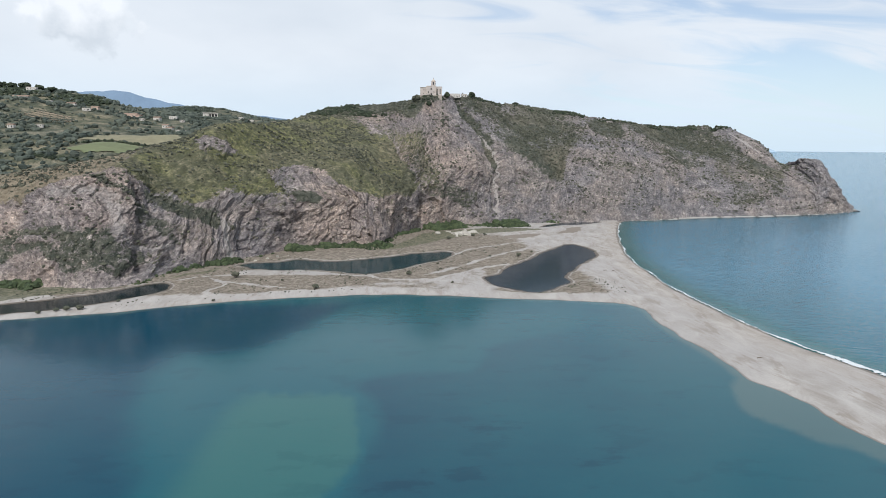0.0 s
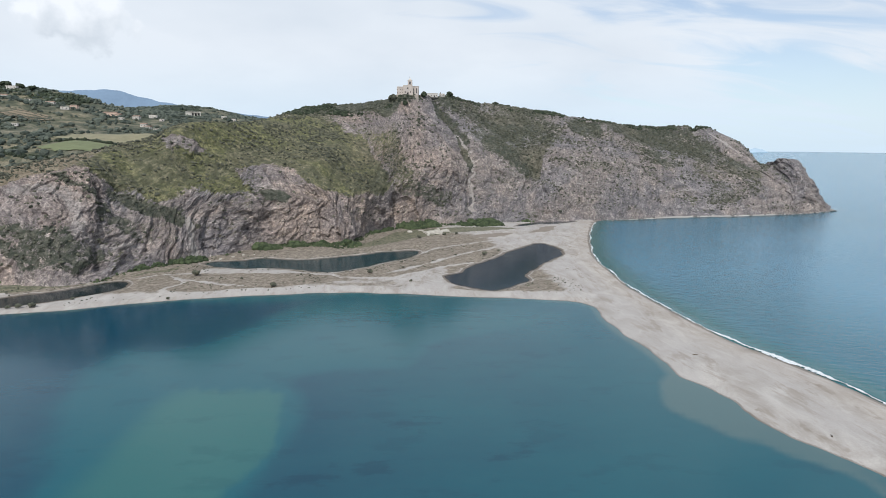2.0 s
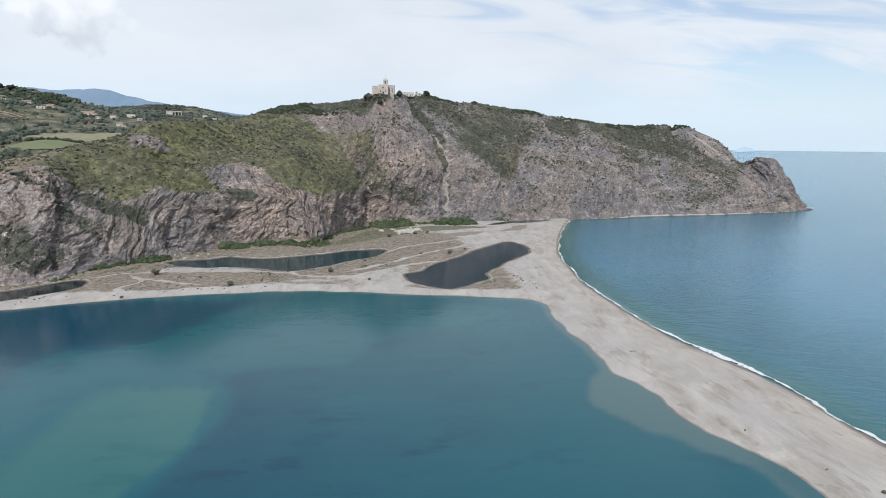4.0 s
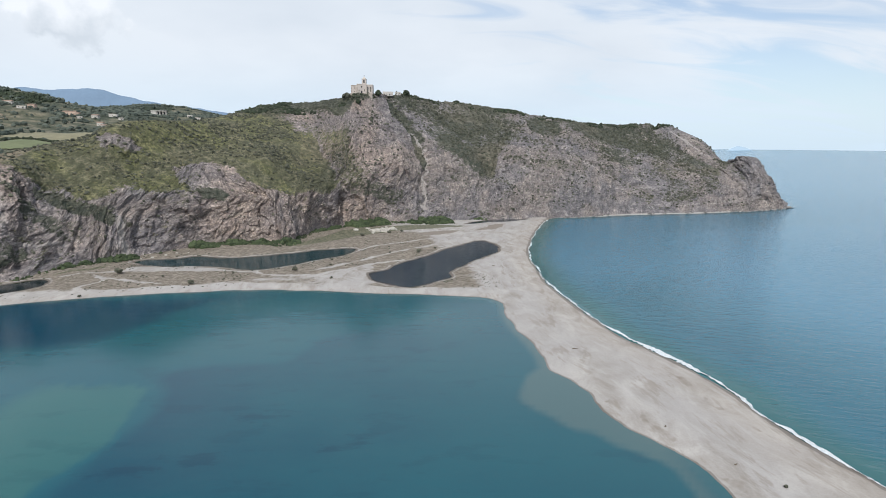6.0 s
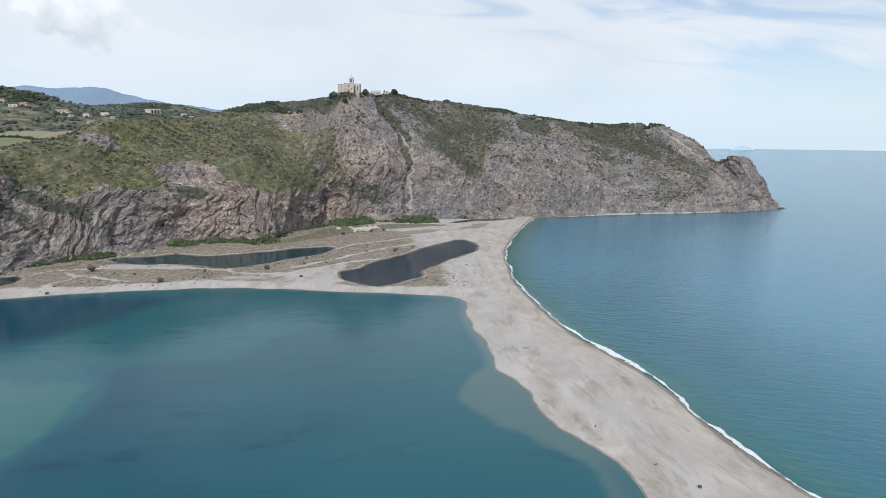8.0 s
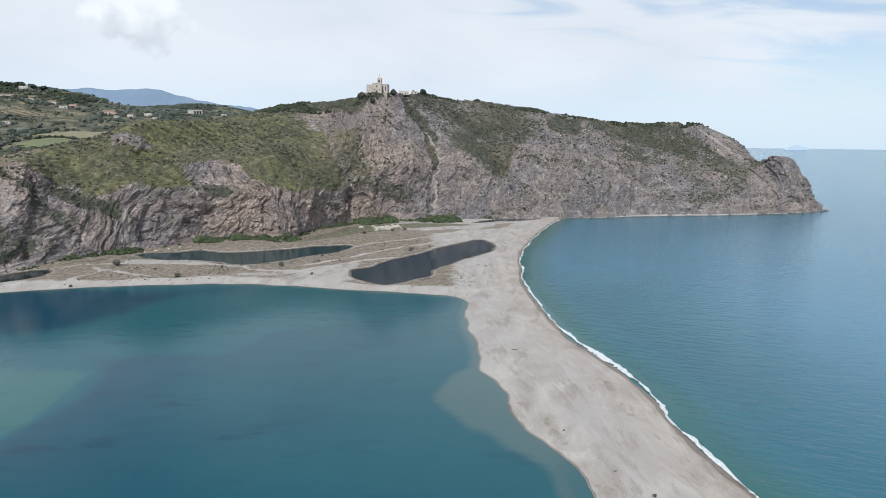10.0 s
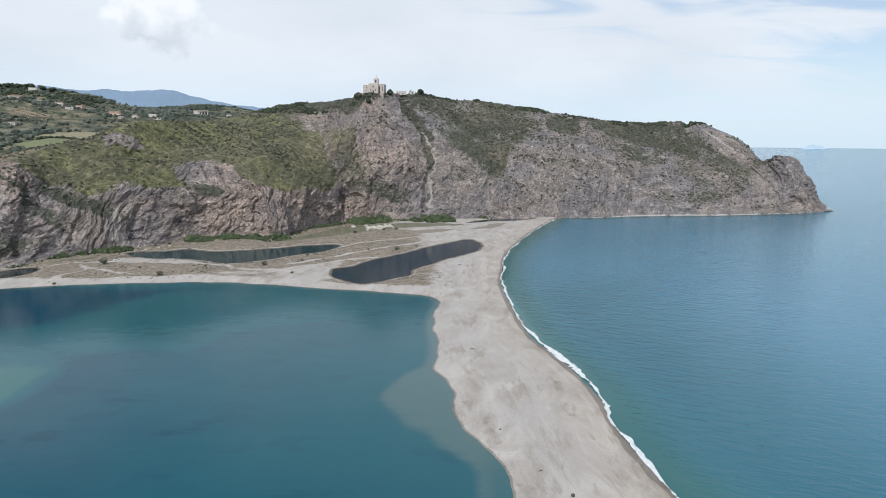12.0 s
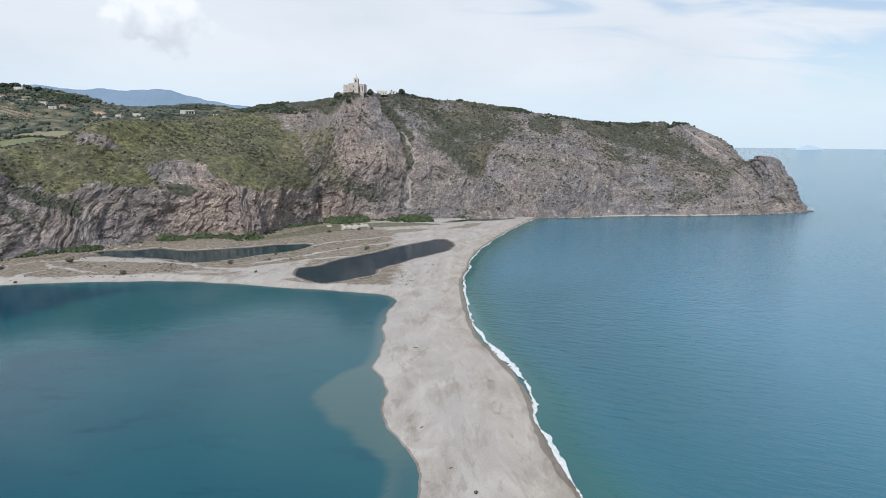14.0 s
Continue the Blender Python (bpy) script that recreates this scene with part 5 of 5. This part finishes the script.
def groves():
    r = np.random.default_rng(41)
    x, y = r.uniform(-1250, 0, 50000), 640 + 1560 * r.random(50000) ** 1.25
    z = country_z(x, y)
    F = flatten(x, y)
    wood = smooth(0.1, 0.6, fbm(F / 120, 3, 51)) * 0.9 + smooth(195, 225, z) + 0.45
    ok = r.random(len(x)) < wood * np.clip(0.6 + 1.2 * fbm(F / 45, 3, 55), 0.05, 1)
    for e in FIELDS:
        ok &= within(x, y, e) < -2
    ok &= ~((x > -330) & (y < 1020)) & ~((x > -110) & (y < 1300))
    x, y, z = x[ok][:23000], y[ok][:23000], z[ok][:23000]
    ob = clumps("olive_grove", np.stack([x, y, z], -1), 1.9 + 3.6 * r.random(len(x)) ** 1.8, OLIVE, 1, 0.8, 0.28, 42)
    tagged(ob, "grey-green olive trees and hedges over the hills", "grove", kind="stuff")
    # the dark wood along the skyline
    n = 1500
    u = r.uniform(-1080, -640, n)
    v = 1300 - 0.18 * (u + 980) + r.normal(0, 26, n)
    ok = fbm(flatten(u, v) / 34, 3, 57) > -0.25
    u, v = u[ok], v[ok]
    ob = clumps("skyline_wood", np.stack([u, v, country_z(u, v)], -1), 1.8 + 2.6 * r.random(len(u)) ** 1.5, PINE, 2, 0.8, 0.35, 44)
    tagged(ob, "dark evergreen wood along the hill's skyline", "wood", kind="stuff")
    # orchard rows
    u, v = np.meshgrid(np.arange(-660, -540, 6.5), np.arange(965, 1040, 3.0))
    u, v = u.ravel() + 0.2 * (v.ravel() - 1030), v.ravel()
    ok = within(u, v, FIELDS[3]) > 4
    u, v = u[ok], v[ok]
    ob = clumps("orchard_rows", np.stack([u, v, country_z(u, v) + 1.0], -1), r.uniform(0.8, 1.3, len(u)), OLIVE, 1, 0.9, 0.25, 43)
    tagged(ob, "rows of young green orchard trees on tan soil", "orchard", kind="stuff")


groves()


def hedge(line, n, seed):
    r = np.random.default_rng(seed)
    p = even(spline(line, 40), 1.0)
    i = r.integers(0, len(p), n)
    q = p[i] + r.normal(0, 1.6, (n, 2))
    ob = clumps("field_hedge", np.stack([q[:, 0], q[:, 1], country_z(q[:, 0], q[:, 1])], -1), 1.1 + 1.9 * r.random(n) ** 1.6, PINE, 2, 0.85, 0.35, seed)
    tagged(ob, "dark green hedge of trees between two meadows", "hedge", kind="stuff")


hedge([(-470, 815), (-430, 818), (-380, 820), (-335, 812)], 110, 46)
hedge([(-462, 760), (-470, 740), (-440, 722), (-400, 712), (-365, 728)], 160, 47)


def crown_mesh(name, width, height, base, n, material, seed, flat=False):
    r = np.random.default_rng(seed)
    P = []
    while len(P) < n:
        q = r.uniform(-1, 1, 3)
        d = np.linalg.norm(q)
        if 0.35 < d < 1 and (not flat or q[2] > -0.35):
            P.append(q)
    P = np.array(P) * (width / 2 * 0.85, width / 2 * 0.85, height / 2 * 0.85) + (0, 0, base + height / 2)
    ob = clumps(name, P, r.uniform(0.13, 0.27, n) * width, material, 2, 0.8, 0.35, seed)
    return ob


def trunk_mesh(bm, height, r0, limbs, seed):
    rr = random.Random(seed)
    add_round(bm, r0, r0 * 0.6, height, 0, 0, 0, 8)
    for k in range(limbs):
        a = 6.28 * k / limbs + rr.uniform(-0.3, 0.3)
        made = add_round(bm, r0 * 0.5, r0 * 0.2, height * 0.7, 0, 0, 0, 6)
        m = Matrix.Translation((0, 0, height * 0.85)) @ Matrix.Rotation(a, 4, "Z") @ Matrix.Rotation(radians(38), 4, "Y")
        for v in made:
            v.co = m @ v.co


def tree(name, x, y, z, width, height, stem, material, label, seed, flat=False, group=""):
    ob = thing(name, x, y, z, 0, label=label, category="tree", group=group)
    bm = bmesh.new()
    trunk_mesh(bm, stem + height * 0.3, 0.05 * width + 0.1, 4, seed)
    part("trunk", bm, BARK, ob)
    crown_mesh("crown", width, height, stem, 42, material, seed, flat).parent = ob
    return ob


tree("evergreen_tree", 82, 1025, hill_top(82, 1025) - 0.8, 9, 9, 0.2, PINE, "dark round evergreen tree on the ridge beside the church", 5)
tree("evergreen_tree", 178, 1163, hill_top(178, 1163) - 2.0, 10, 5, 0.2, PINE, "broad dark evergreen tree on the ridge", 6)
tree("evergreen_tree", 38, 968, hill_top(38, 968) - 1, 9, 8, 1, PINE, "dark round tree just below the church wall", 7)
tree("evergreen_tree", 8, 935, hill_top(8, 935) - 1, 8, 7, 1, PINE, "dark bushy tree on the slope under the church", 8)
tree("evergreen_tree", -12, 950, hill_top(-12, 950) - 1, 12, 9, 1, SCRUB, "wide green tree on the slope west of the church", 9)
tree("cypress", 66, 1016, hill_top(66, 1016) - 0.5, 2.6, 9, 0.6, PINE, "slim dark cypress near the white convent", 10)
for k, (x, y, w, h) in enumerate(((-985, 1312, 24, 9), (-958, 1308, 19, 8), (-930, 1304, 22, 9), (-905, 1300, 17, 8), (-872, 1292, 20, 8), (-846, 1290, 16, 8), (-818, 1286, 18, 9), (-786, 1280, 15, 8), (-760, 1278, 14, 7))):
    tree("umbrella_pine", x, y, float(country_z(np.float64(x), np.float64(y))) - 0.5, w, h, 2.0, PINE, "dark flat-topped umbrella pine on the skyline", 60 + k, True, "pines on the skyline")


def windows(parent, w, face, rows, cols, size, z0, dz, material=DARK):
    """Window panes with a frame, on the face at y = face of a building w wide."""
    for i in range(rows):
        for j in range(cols):
            x = (j + 0.5) / cols * w - w / 2
            win = part("window", box(size[0], 0.16, size[1], x, face - 0.06, z0 + i * dz), material, parent)
            part("window_frame", frame_ring(size[0], size[1], 0.16, x, face - 0.1, z0 + i * dz), STONE_TRIM, win)


def frame_ring(w, h, t, x, y, z):
    bm = bmesh.new()
    add_box(bm, t, 0.22, h + 2 * t, x - w / 2 - t / 2, y, z - t)
    add_box(bm, t, 0.22, h + 2 * t, x + w / 2 + t / 2, y, z - t)
    add_box(bm, w, 0.22, t, x, y, z - t)
    add_box(bm, w, 0.22, t, x, y, z + h)
    return bm


def gable(w, d, h, over=0.5):
    bm = bmesh.new()
    a, b = w / 2 + over, d / 2 + over
    v = [bm.verts.new(p) for p in ((-a, -b, 0), (a, -b, 0), (a, b, 0), (-a, b, 0), (-a, 0, h), (a, 0, h), (-a, -b, -0.3), (a, -b, -0.3), (a, b, -0.3), (-a, b, -0.3))]
    for q in ((0, 1, 5, 4), (2, 3, 4, 5), (0, 4, 3), (1, 2, 5), (6, 9, 8, 7), (0, 6, 7, 1), (1, 7, 8, 2), (2, 8, 9, 3), (3, 9, 6, 0)):
        bm.faces.new([v[k] for k in q])
    return bm


def church():
    z = hill_top(14, 958) - 3.0
    ob = thing("hilltop_church", 12.5, 970, z + 1.2, -2, label="cream stone sanctuary church with a bell tower on the summit", category="church")
    bm = bmesh.new()
    add_box(bm, 46, 35, 19, -1, 0, -17.5, 0.4, 0.94)
    add_box(bm, 10, 6, 17, -19, -15, -17.5, 0.3, 0.9)
    ob.scale = (0.83, 0.88, 0.92)
    part("terrace", bm, RUBBLE, ob, "battered stone retaining terrace")
    nave = part("nave", box(17, 27, 16.5, 0.5, -0.5, 1, 0.15), STONE, ob)
    part("cornice", box(18, 28, 0.8, 0.5, -0.5, 16.6, 0.2), STONE_TRIM, nave)
    wing = part("wing", box(13, 21, 14.5, -14, 1, 1, 0.15), STONE, ob)
    part("cornice", box(13.8, 22, 0.7, -14, 1, 14.8, 0.2), STONE_TRIM, wing)
    east = part("wing", box(12, 22, 15.5, 14.6, 1.2, 1, 0.15), STONE, ob)
    part("cornice", box(12.8, 23, 0.7, 14.6, 1.2, 15.9, 0.2), STONE_TRIM, east)
    for x in (-8.2, 9.2):
        part("buttress", box(1.4, 1.6, 16, x, -14.4, 1, 0.1), STONE_TRIM, ob)
    for x in (-19.5, -14, -9.5):
        for zz in (4.5, 9.8):
            w = part("window", box(0.9, 0.3, 1.6, x, -9.6, zz), DARK, ob)
            part("window_frame", frame_ring(0.9, 1.6, 0.3, x, -9.62, zz), STONE_TRIM, w)
    for x in (11.8, 17.2):
        w = part("window", box(1.6, 0.3, 8.6, x, -9.9, 4.2), DARK, ob, "tall dark recessed window")
        part("window_frame", frame_ring(1.6, 8.6, 0.3, x, -9.92, 4.2), STONE_TRIM, w)
    for x, zz, a, b in ((0.5, 11.0, 2.6, 2.6), (-4.5, 5.0, 1.4, 3.2), (5.5, 5.0, 1.4, 3.2)):
        w = part("window", box(a, 0.3, b, x, -14.1, zz), DARK, ob)
        part("window_frame", frame_ring(a, b, 0.3, x, -14.12, zz), STONE_TRIM, w)
    door = part("door", box(2.8, 0.3, 4.4, 0.5, -14.1, 1.1), DARK, ob, "dark arched church door")
    part("door_frame", frame_ring(2.8, 4.4, 0.4, 0.5, -14.12, 1.1), STONE_TRIM, door)
    tower = part("tower", box(8.2, 8.2, 8.2, 4.2, -4, 17.2, 0.15), STONE, ob, "square bell tower with open arches")
    part("cornice", box(9, 9, 0.7, 4.2, -4, 25.4, 0.2), STONE_TRIM, tower)
    for dx, dy, tx, ty in ((0, -4.15, 2.6, 0.3), (0, 4.15, 2.6, 0.3), (-4.15, 0, 0.3, 2.6), (4.15, 0, 0.3, 2.6)):
        part("belfry_opening", box(tx, ty, 4.6, 4.2 + dx, -4 + dy, 19.4), DARK, tower)
    bm = bmesh.new()
    for k in range(5):
        add_round(bm, 3.4 * math.cos(k * 0.3), 3.4 * math.cos((k + 1) * 0.3), 0.75, 4.2, -4, 26.1 + k * 0.72, 16)
    cup = part("cupola", bm, STONE_TRIM, ob, "small round stone cupola")
    part("lantern", (lambda b: (add_round(b, 0.7, 0.55, 1.8, 4.2, -4, 29.4, 10), b)[1])(bmesh.new()), STONE_TRIM, cup)
    bm = bmesh.new()
    add_box(bm, 0.22, 0.22, 2.4, 4.2, -4, 31)
    add_box(bm, 1.2, 0.2, 0.22, 4.2, -4, 32.4)
    part("cross", bm, DARK, cup, "thin dark metal cross")
    return ob


church()


def house(x, y, w, d, h, turn, wall, label, flat=False, cols=3, rows=1, on_hill=False):
    z = hill_top(x, y) if on_hill else float(country_z(np.float64(x), np.float64(y)))
    ob = thing("country_house", x, y, z - 0.6, turn, label=label, category="house")
    part("wall", box(w, d, h + 0.6, 0, 0, 0, 0.05), wall, ob)
    if flat:
        part("roof", box(w + 0.5, d + 0.5, 0.5, 0, 0, h + 0.6, 0.05), STONE_TRIM, ob)
    else:
        r = part("roof", gable(w, d, d * 0.2), ROOF, ob, "low clay tile roof")
        r.location.z = h + 0.9
    windows(ob, w, -d / 2, rows, cols, (1.1, 1.5), 2.0, 3.1)
    part("door", box(1.2, 0.16, 2.3, w * 0.18, -d / 2 - 0.06, 0.65), DARK, ob)
    return ob


def villa(x, y):
    """A long pale building with deep square bays, on a slope far off."""
    z = float(country_z(np.float64(x), np.float64(y)))
    ob = thing("hillside_villa", x, y, z - 1, 14, label="pale concrete building with tall open bays on a hillside", category="building")
    part("back_wall", box(30, 2, 10.5, 2, 5, 0, 0.05), PLASTER, ob)
    part("floor_slab", box(40, 12, 1.2, 2, 0, 0, 0.05), PLASTER, ob)
    part("roof", box(33, 12.5, 1.6, 2, 0, 10.2, 0.08), PLASTER, ob)
    part("side_block", box(11, 11, 9.4, -8.4, 0, 1.0, 0.05), PLASTER, ob)
    for px in (-1.5, 4.0, 10.5, 17.0):
        part("pillar", box(1.6, 1.6, 9.3, px, -4.6, 1.0, 0.08), PLASTER, ob)
    # dark panels added in the bays in place of the shade inside them
    for px, wd in ((1.2, 3.8), (7.2, 4.6), (13.7, 4.6)):
        part("bay_shade_panel", box(wd, 0.4, 7.6, px, 3.6, 1.2), DARK, ob)
    return ob


villa(-488, 1405)
HOUSES = ((-722, 1120, 24, 10, 6, 18, PLASTER, "long white country house on the hillside", False, 5, 1),
          (-790, 1262, 18, 11, 8, 10, PLASTER, "pale two-storey house among dark trees", True, 3, 2),
          (-593, 1090, 13, 8, 4, 25, PLASTER, "small white farm shed beside the orchard", True, 2, 1),
          (-595, 1124, 12, 9, 6, 5, PINK, "pale house with a clay roof in the groves", False, 2, 1),
          (-548, 1158, 22, 9, 5, 8, PINK, "long pink farmhouse with a clay roof", False, 4, 1),
          (-530, 1150, 9, 8, 5, -12, PINK, "small pink house with a clay roof", False, 2, 1),
          )
HOUSES += ((-510, 1118, 8, 7, 3.5, 12, PLASTER, "small white house in a row", True, 2, 1),
          (-490, 1134, 12, 8, 5, -6, PLASTER, "white house in a row", False, 3, 1),
          (-476, 1172, 14, 8, 5.5, 4, PLASTER, "white flat-roofed house in a row", True, 3, 1),
          (-448, 1142, 8, 7, 3.5, 10, PLASTER, "low white house among olive trees", True, 3, 1),
          (-572, 915, 15, 8, 4, 20, PLASTER, "low whitewashed farm building below the orchard", True, 3, 1),
          (-594, 892, 8, 7, 4, 8, PLASTER, "small whitewashed farm hut", False, 2, 1),
          (-415, 1400, 10, 8, 5, 0, PLASTER, "small white house beyond the ridge", True, 2, 1),
          (-376, 1338, 11, 8, 5, 8, PLASTER, "white house beyond the ridge among trees", True, 2, 1))
HOUSES += ((-407, 1020, 9, 7, 3.5, 6, PLASTER, "low white cottage at the edge of a field", True, 2, 1),
           (-428, 1036, 11, 7, 4, -8, PLASTER, "white cottage with a clay roof by the field", False, 3, 1),
           (-392, 1010, 7, 6, 3.2, 14, PLASTER, "small whitewashed field hut", True, 1, 1),
           (-446, 1062, 10, 8, 4.5, 4, PLASTER, "white cottage with a clay roof among trees", False, 2, 1),
           (-640, 1130, 14, 9, 5, 12, PLASTER, "pale house with a clay roof on the hillside", False, 3, 1),
           (-668, 1112, 9, 7, 3.5, 8, PLASTER, "small white house beside the orchard", True, 2, 1))
for h in HOUSES:
    house(*h)
convent = house(52, 1000, 17, 9, 5.5, 6, PLASTER, "low white convent building behind the church", True, 4, 1, True)
convent.name = "convent_building"
house(68, 1012, 9, 8, 4, 6, PLASTER, "small white annex beside the convent", True, 2, 1, True)


# ---------------------------------------------------------------- the sand flat: bushes, boulders, driftwood
def bush(x, y, size, label, seed):
    ob = thing("dune_bush", x, y, sand_z(x, y) - 0.15, 0, label=label, category="bush", group="bushes on the sand")
    bm = bmesh.new()
    trunk_mesh(bm, size * 0.35, 0.05 * size, 4, seed)
    part("stems", bm, BARK, ob)
    crown_mesh("crown", size * 1.5, size, 0.05 * size, 26, SCRUB, seed, True).parent = ob


BUSHES = ((-163, 504, 4.2), (-88, 465, 3.0), (-120, 490, 1.4), (-157, 430, 1.6), (-240, 406, 2.8), (-254, 402, 2.2), (-263, 397, 1.8), (-225, 428, 1.7), (-14, 514, 3.0), (99, 603, 3.2),
          (13, 562, 1.6), (15, 538, 1.5), (68, 600, 1.6), (117, 629, 1.5), (-65, 503, 1.3), (23, 481, 1.6), (-248, 404, 2.6), (30, 712, 3.0), (62, 738, 2.6), (78, 745, 2.4), (218, 165, 1.0))
for k, (x, y, size) in enumerate(BUSHES):
    bush(x, y, size, "round dark green bush on the sand flat" if size > 2.5 else "small dark bush on the dune sand", 100 + k)


def boulder(x, y, size, seed):
    r = np.random.default_rng(seed)
    v, f = ICO[3]
    p = v * (1 + 0.28 * fbm(v * 1.4 + seed, 3, seed)[:, None]) * size * r.uniform(0.7, 1.3, 3) * (1, 1, 0.6)
    ob = new("boulder", mesh_of("boulder", p, f.tolist(), BOULDER, False))
    ob.matrix_basis = pose(x, y, sand_z(x, y) + 0.15 * size, 0, 0, r.uniform(0, 360))
    tagged(ob, "pale limestone boulder fallen at the cliff foot", "boulder", "boulders under the cliff")


r0 = random.Random(9)
for k in range(40):
    boulder(52 + r0.gauss(0, 15), 760 + r0.gauss(0, 11), r0.uniform(1.2, 4.6), 200 + k)
for k, (x, y) in enumerate(((-176, 573), (-168, 580), (-158, 588), (-150, 596), (-140, 601))):
    boulder(x, y + 3, r0.uniform(1.0, 1.7), 240 + k)


def shore_rock(x, y, size, flat, seed):
    r = np.random.default_rng(seed)
    v, f = ICO[2]
    p = v * (1 + 0.34 * fbm(v * 1.3 + seed, 3, seed)[:, None]) * size * r.uniform(0.7, 1.35, 3) * (1, 1, flat)
    ob = new("shore_rock", mesh_of("shore_rock", p, f.tolist(), WET_ROCK, False))
    ob.matrix_basis = pose(x, y, 0.1 * size * flat + max(0.0, sand_z(x, y)), 0, 0, r.uniform(0, 360))
    tagged(ob, "wet grey-brown rock in the sea under the cliff", "rock", "rocks along the cliff foot")


r1 = random.Random(19)
foot_line = spline([p[:2] for p in FOOT], 600)
for k in range(70):
    i = int(600 * r1.choice((r1.uniform(14.6, 15.6), r1.uniform(16.2, 20), r1.uniform(18, 22.8))) / 23)
    t = foot_line[min(599, i + 2)] - foot_line[i - 2]
    t = t / np.linalg.norm(t)
    off = r1.uniform(-1.5, 6.0)
    shore_rock(foot_line[i][0] + t[1] * off, foot_line[i][1] - t[0] * off, r1.uniform(1.0, 3.4), r1.uniform(0.4, 0.7), 400 + k)
for k, (x, y, size) in enumerate(((796, 1060, 7), (803, 1063, 5), (786, 1050, 6))):
    shore_rock(x, y, size, 0.28, 480 + k)


def driftwood(x, y, length, turn, seed):
    rr = random.Random(seed)
    pts = [(-length / 2, 0, 0.1), (-length / 6, rr.uniform(-0.3, 0.3), 0.25), (length / 5, rr.uniform(-0.4, 0.4), 0.3), (length / 2, rr.uniform(-0.5, 0.5), 0.12)]
    line = spline(pts, 10)
    rings = [[(px, py + math.cos(a) * q, pz + math.sin(a) * q) for a in np.linspace(0, 2 * math.pi, 8)] for (px, py, pz), q in zip(line, np.linspace(0.28, 0.10, 10))]
    ob = sheet("driftwood_log", np.array(rings), DRIFT)
    ob.matrix_basis = pose(x, y, sand_z(x, y) + 0.05, 0, 0, turn)
    tagged(ob, "weathered dark driftwood log on the sand", "driftwood", "driftwood on the beach")


for k, (x, y, l, a) in enumerate(((183.4, 303, 3.4, 5), (138.5, 467, 3.0, 0), (168.5, 533, 3.4, 10), (175.6, 531, 2.6, -20), (195.6, 210, 1.6, 60), (209, 180, 1.4, 15))):
    driftwood(x, y, l, a, 300 + k)
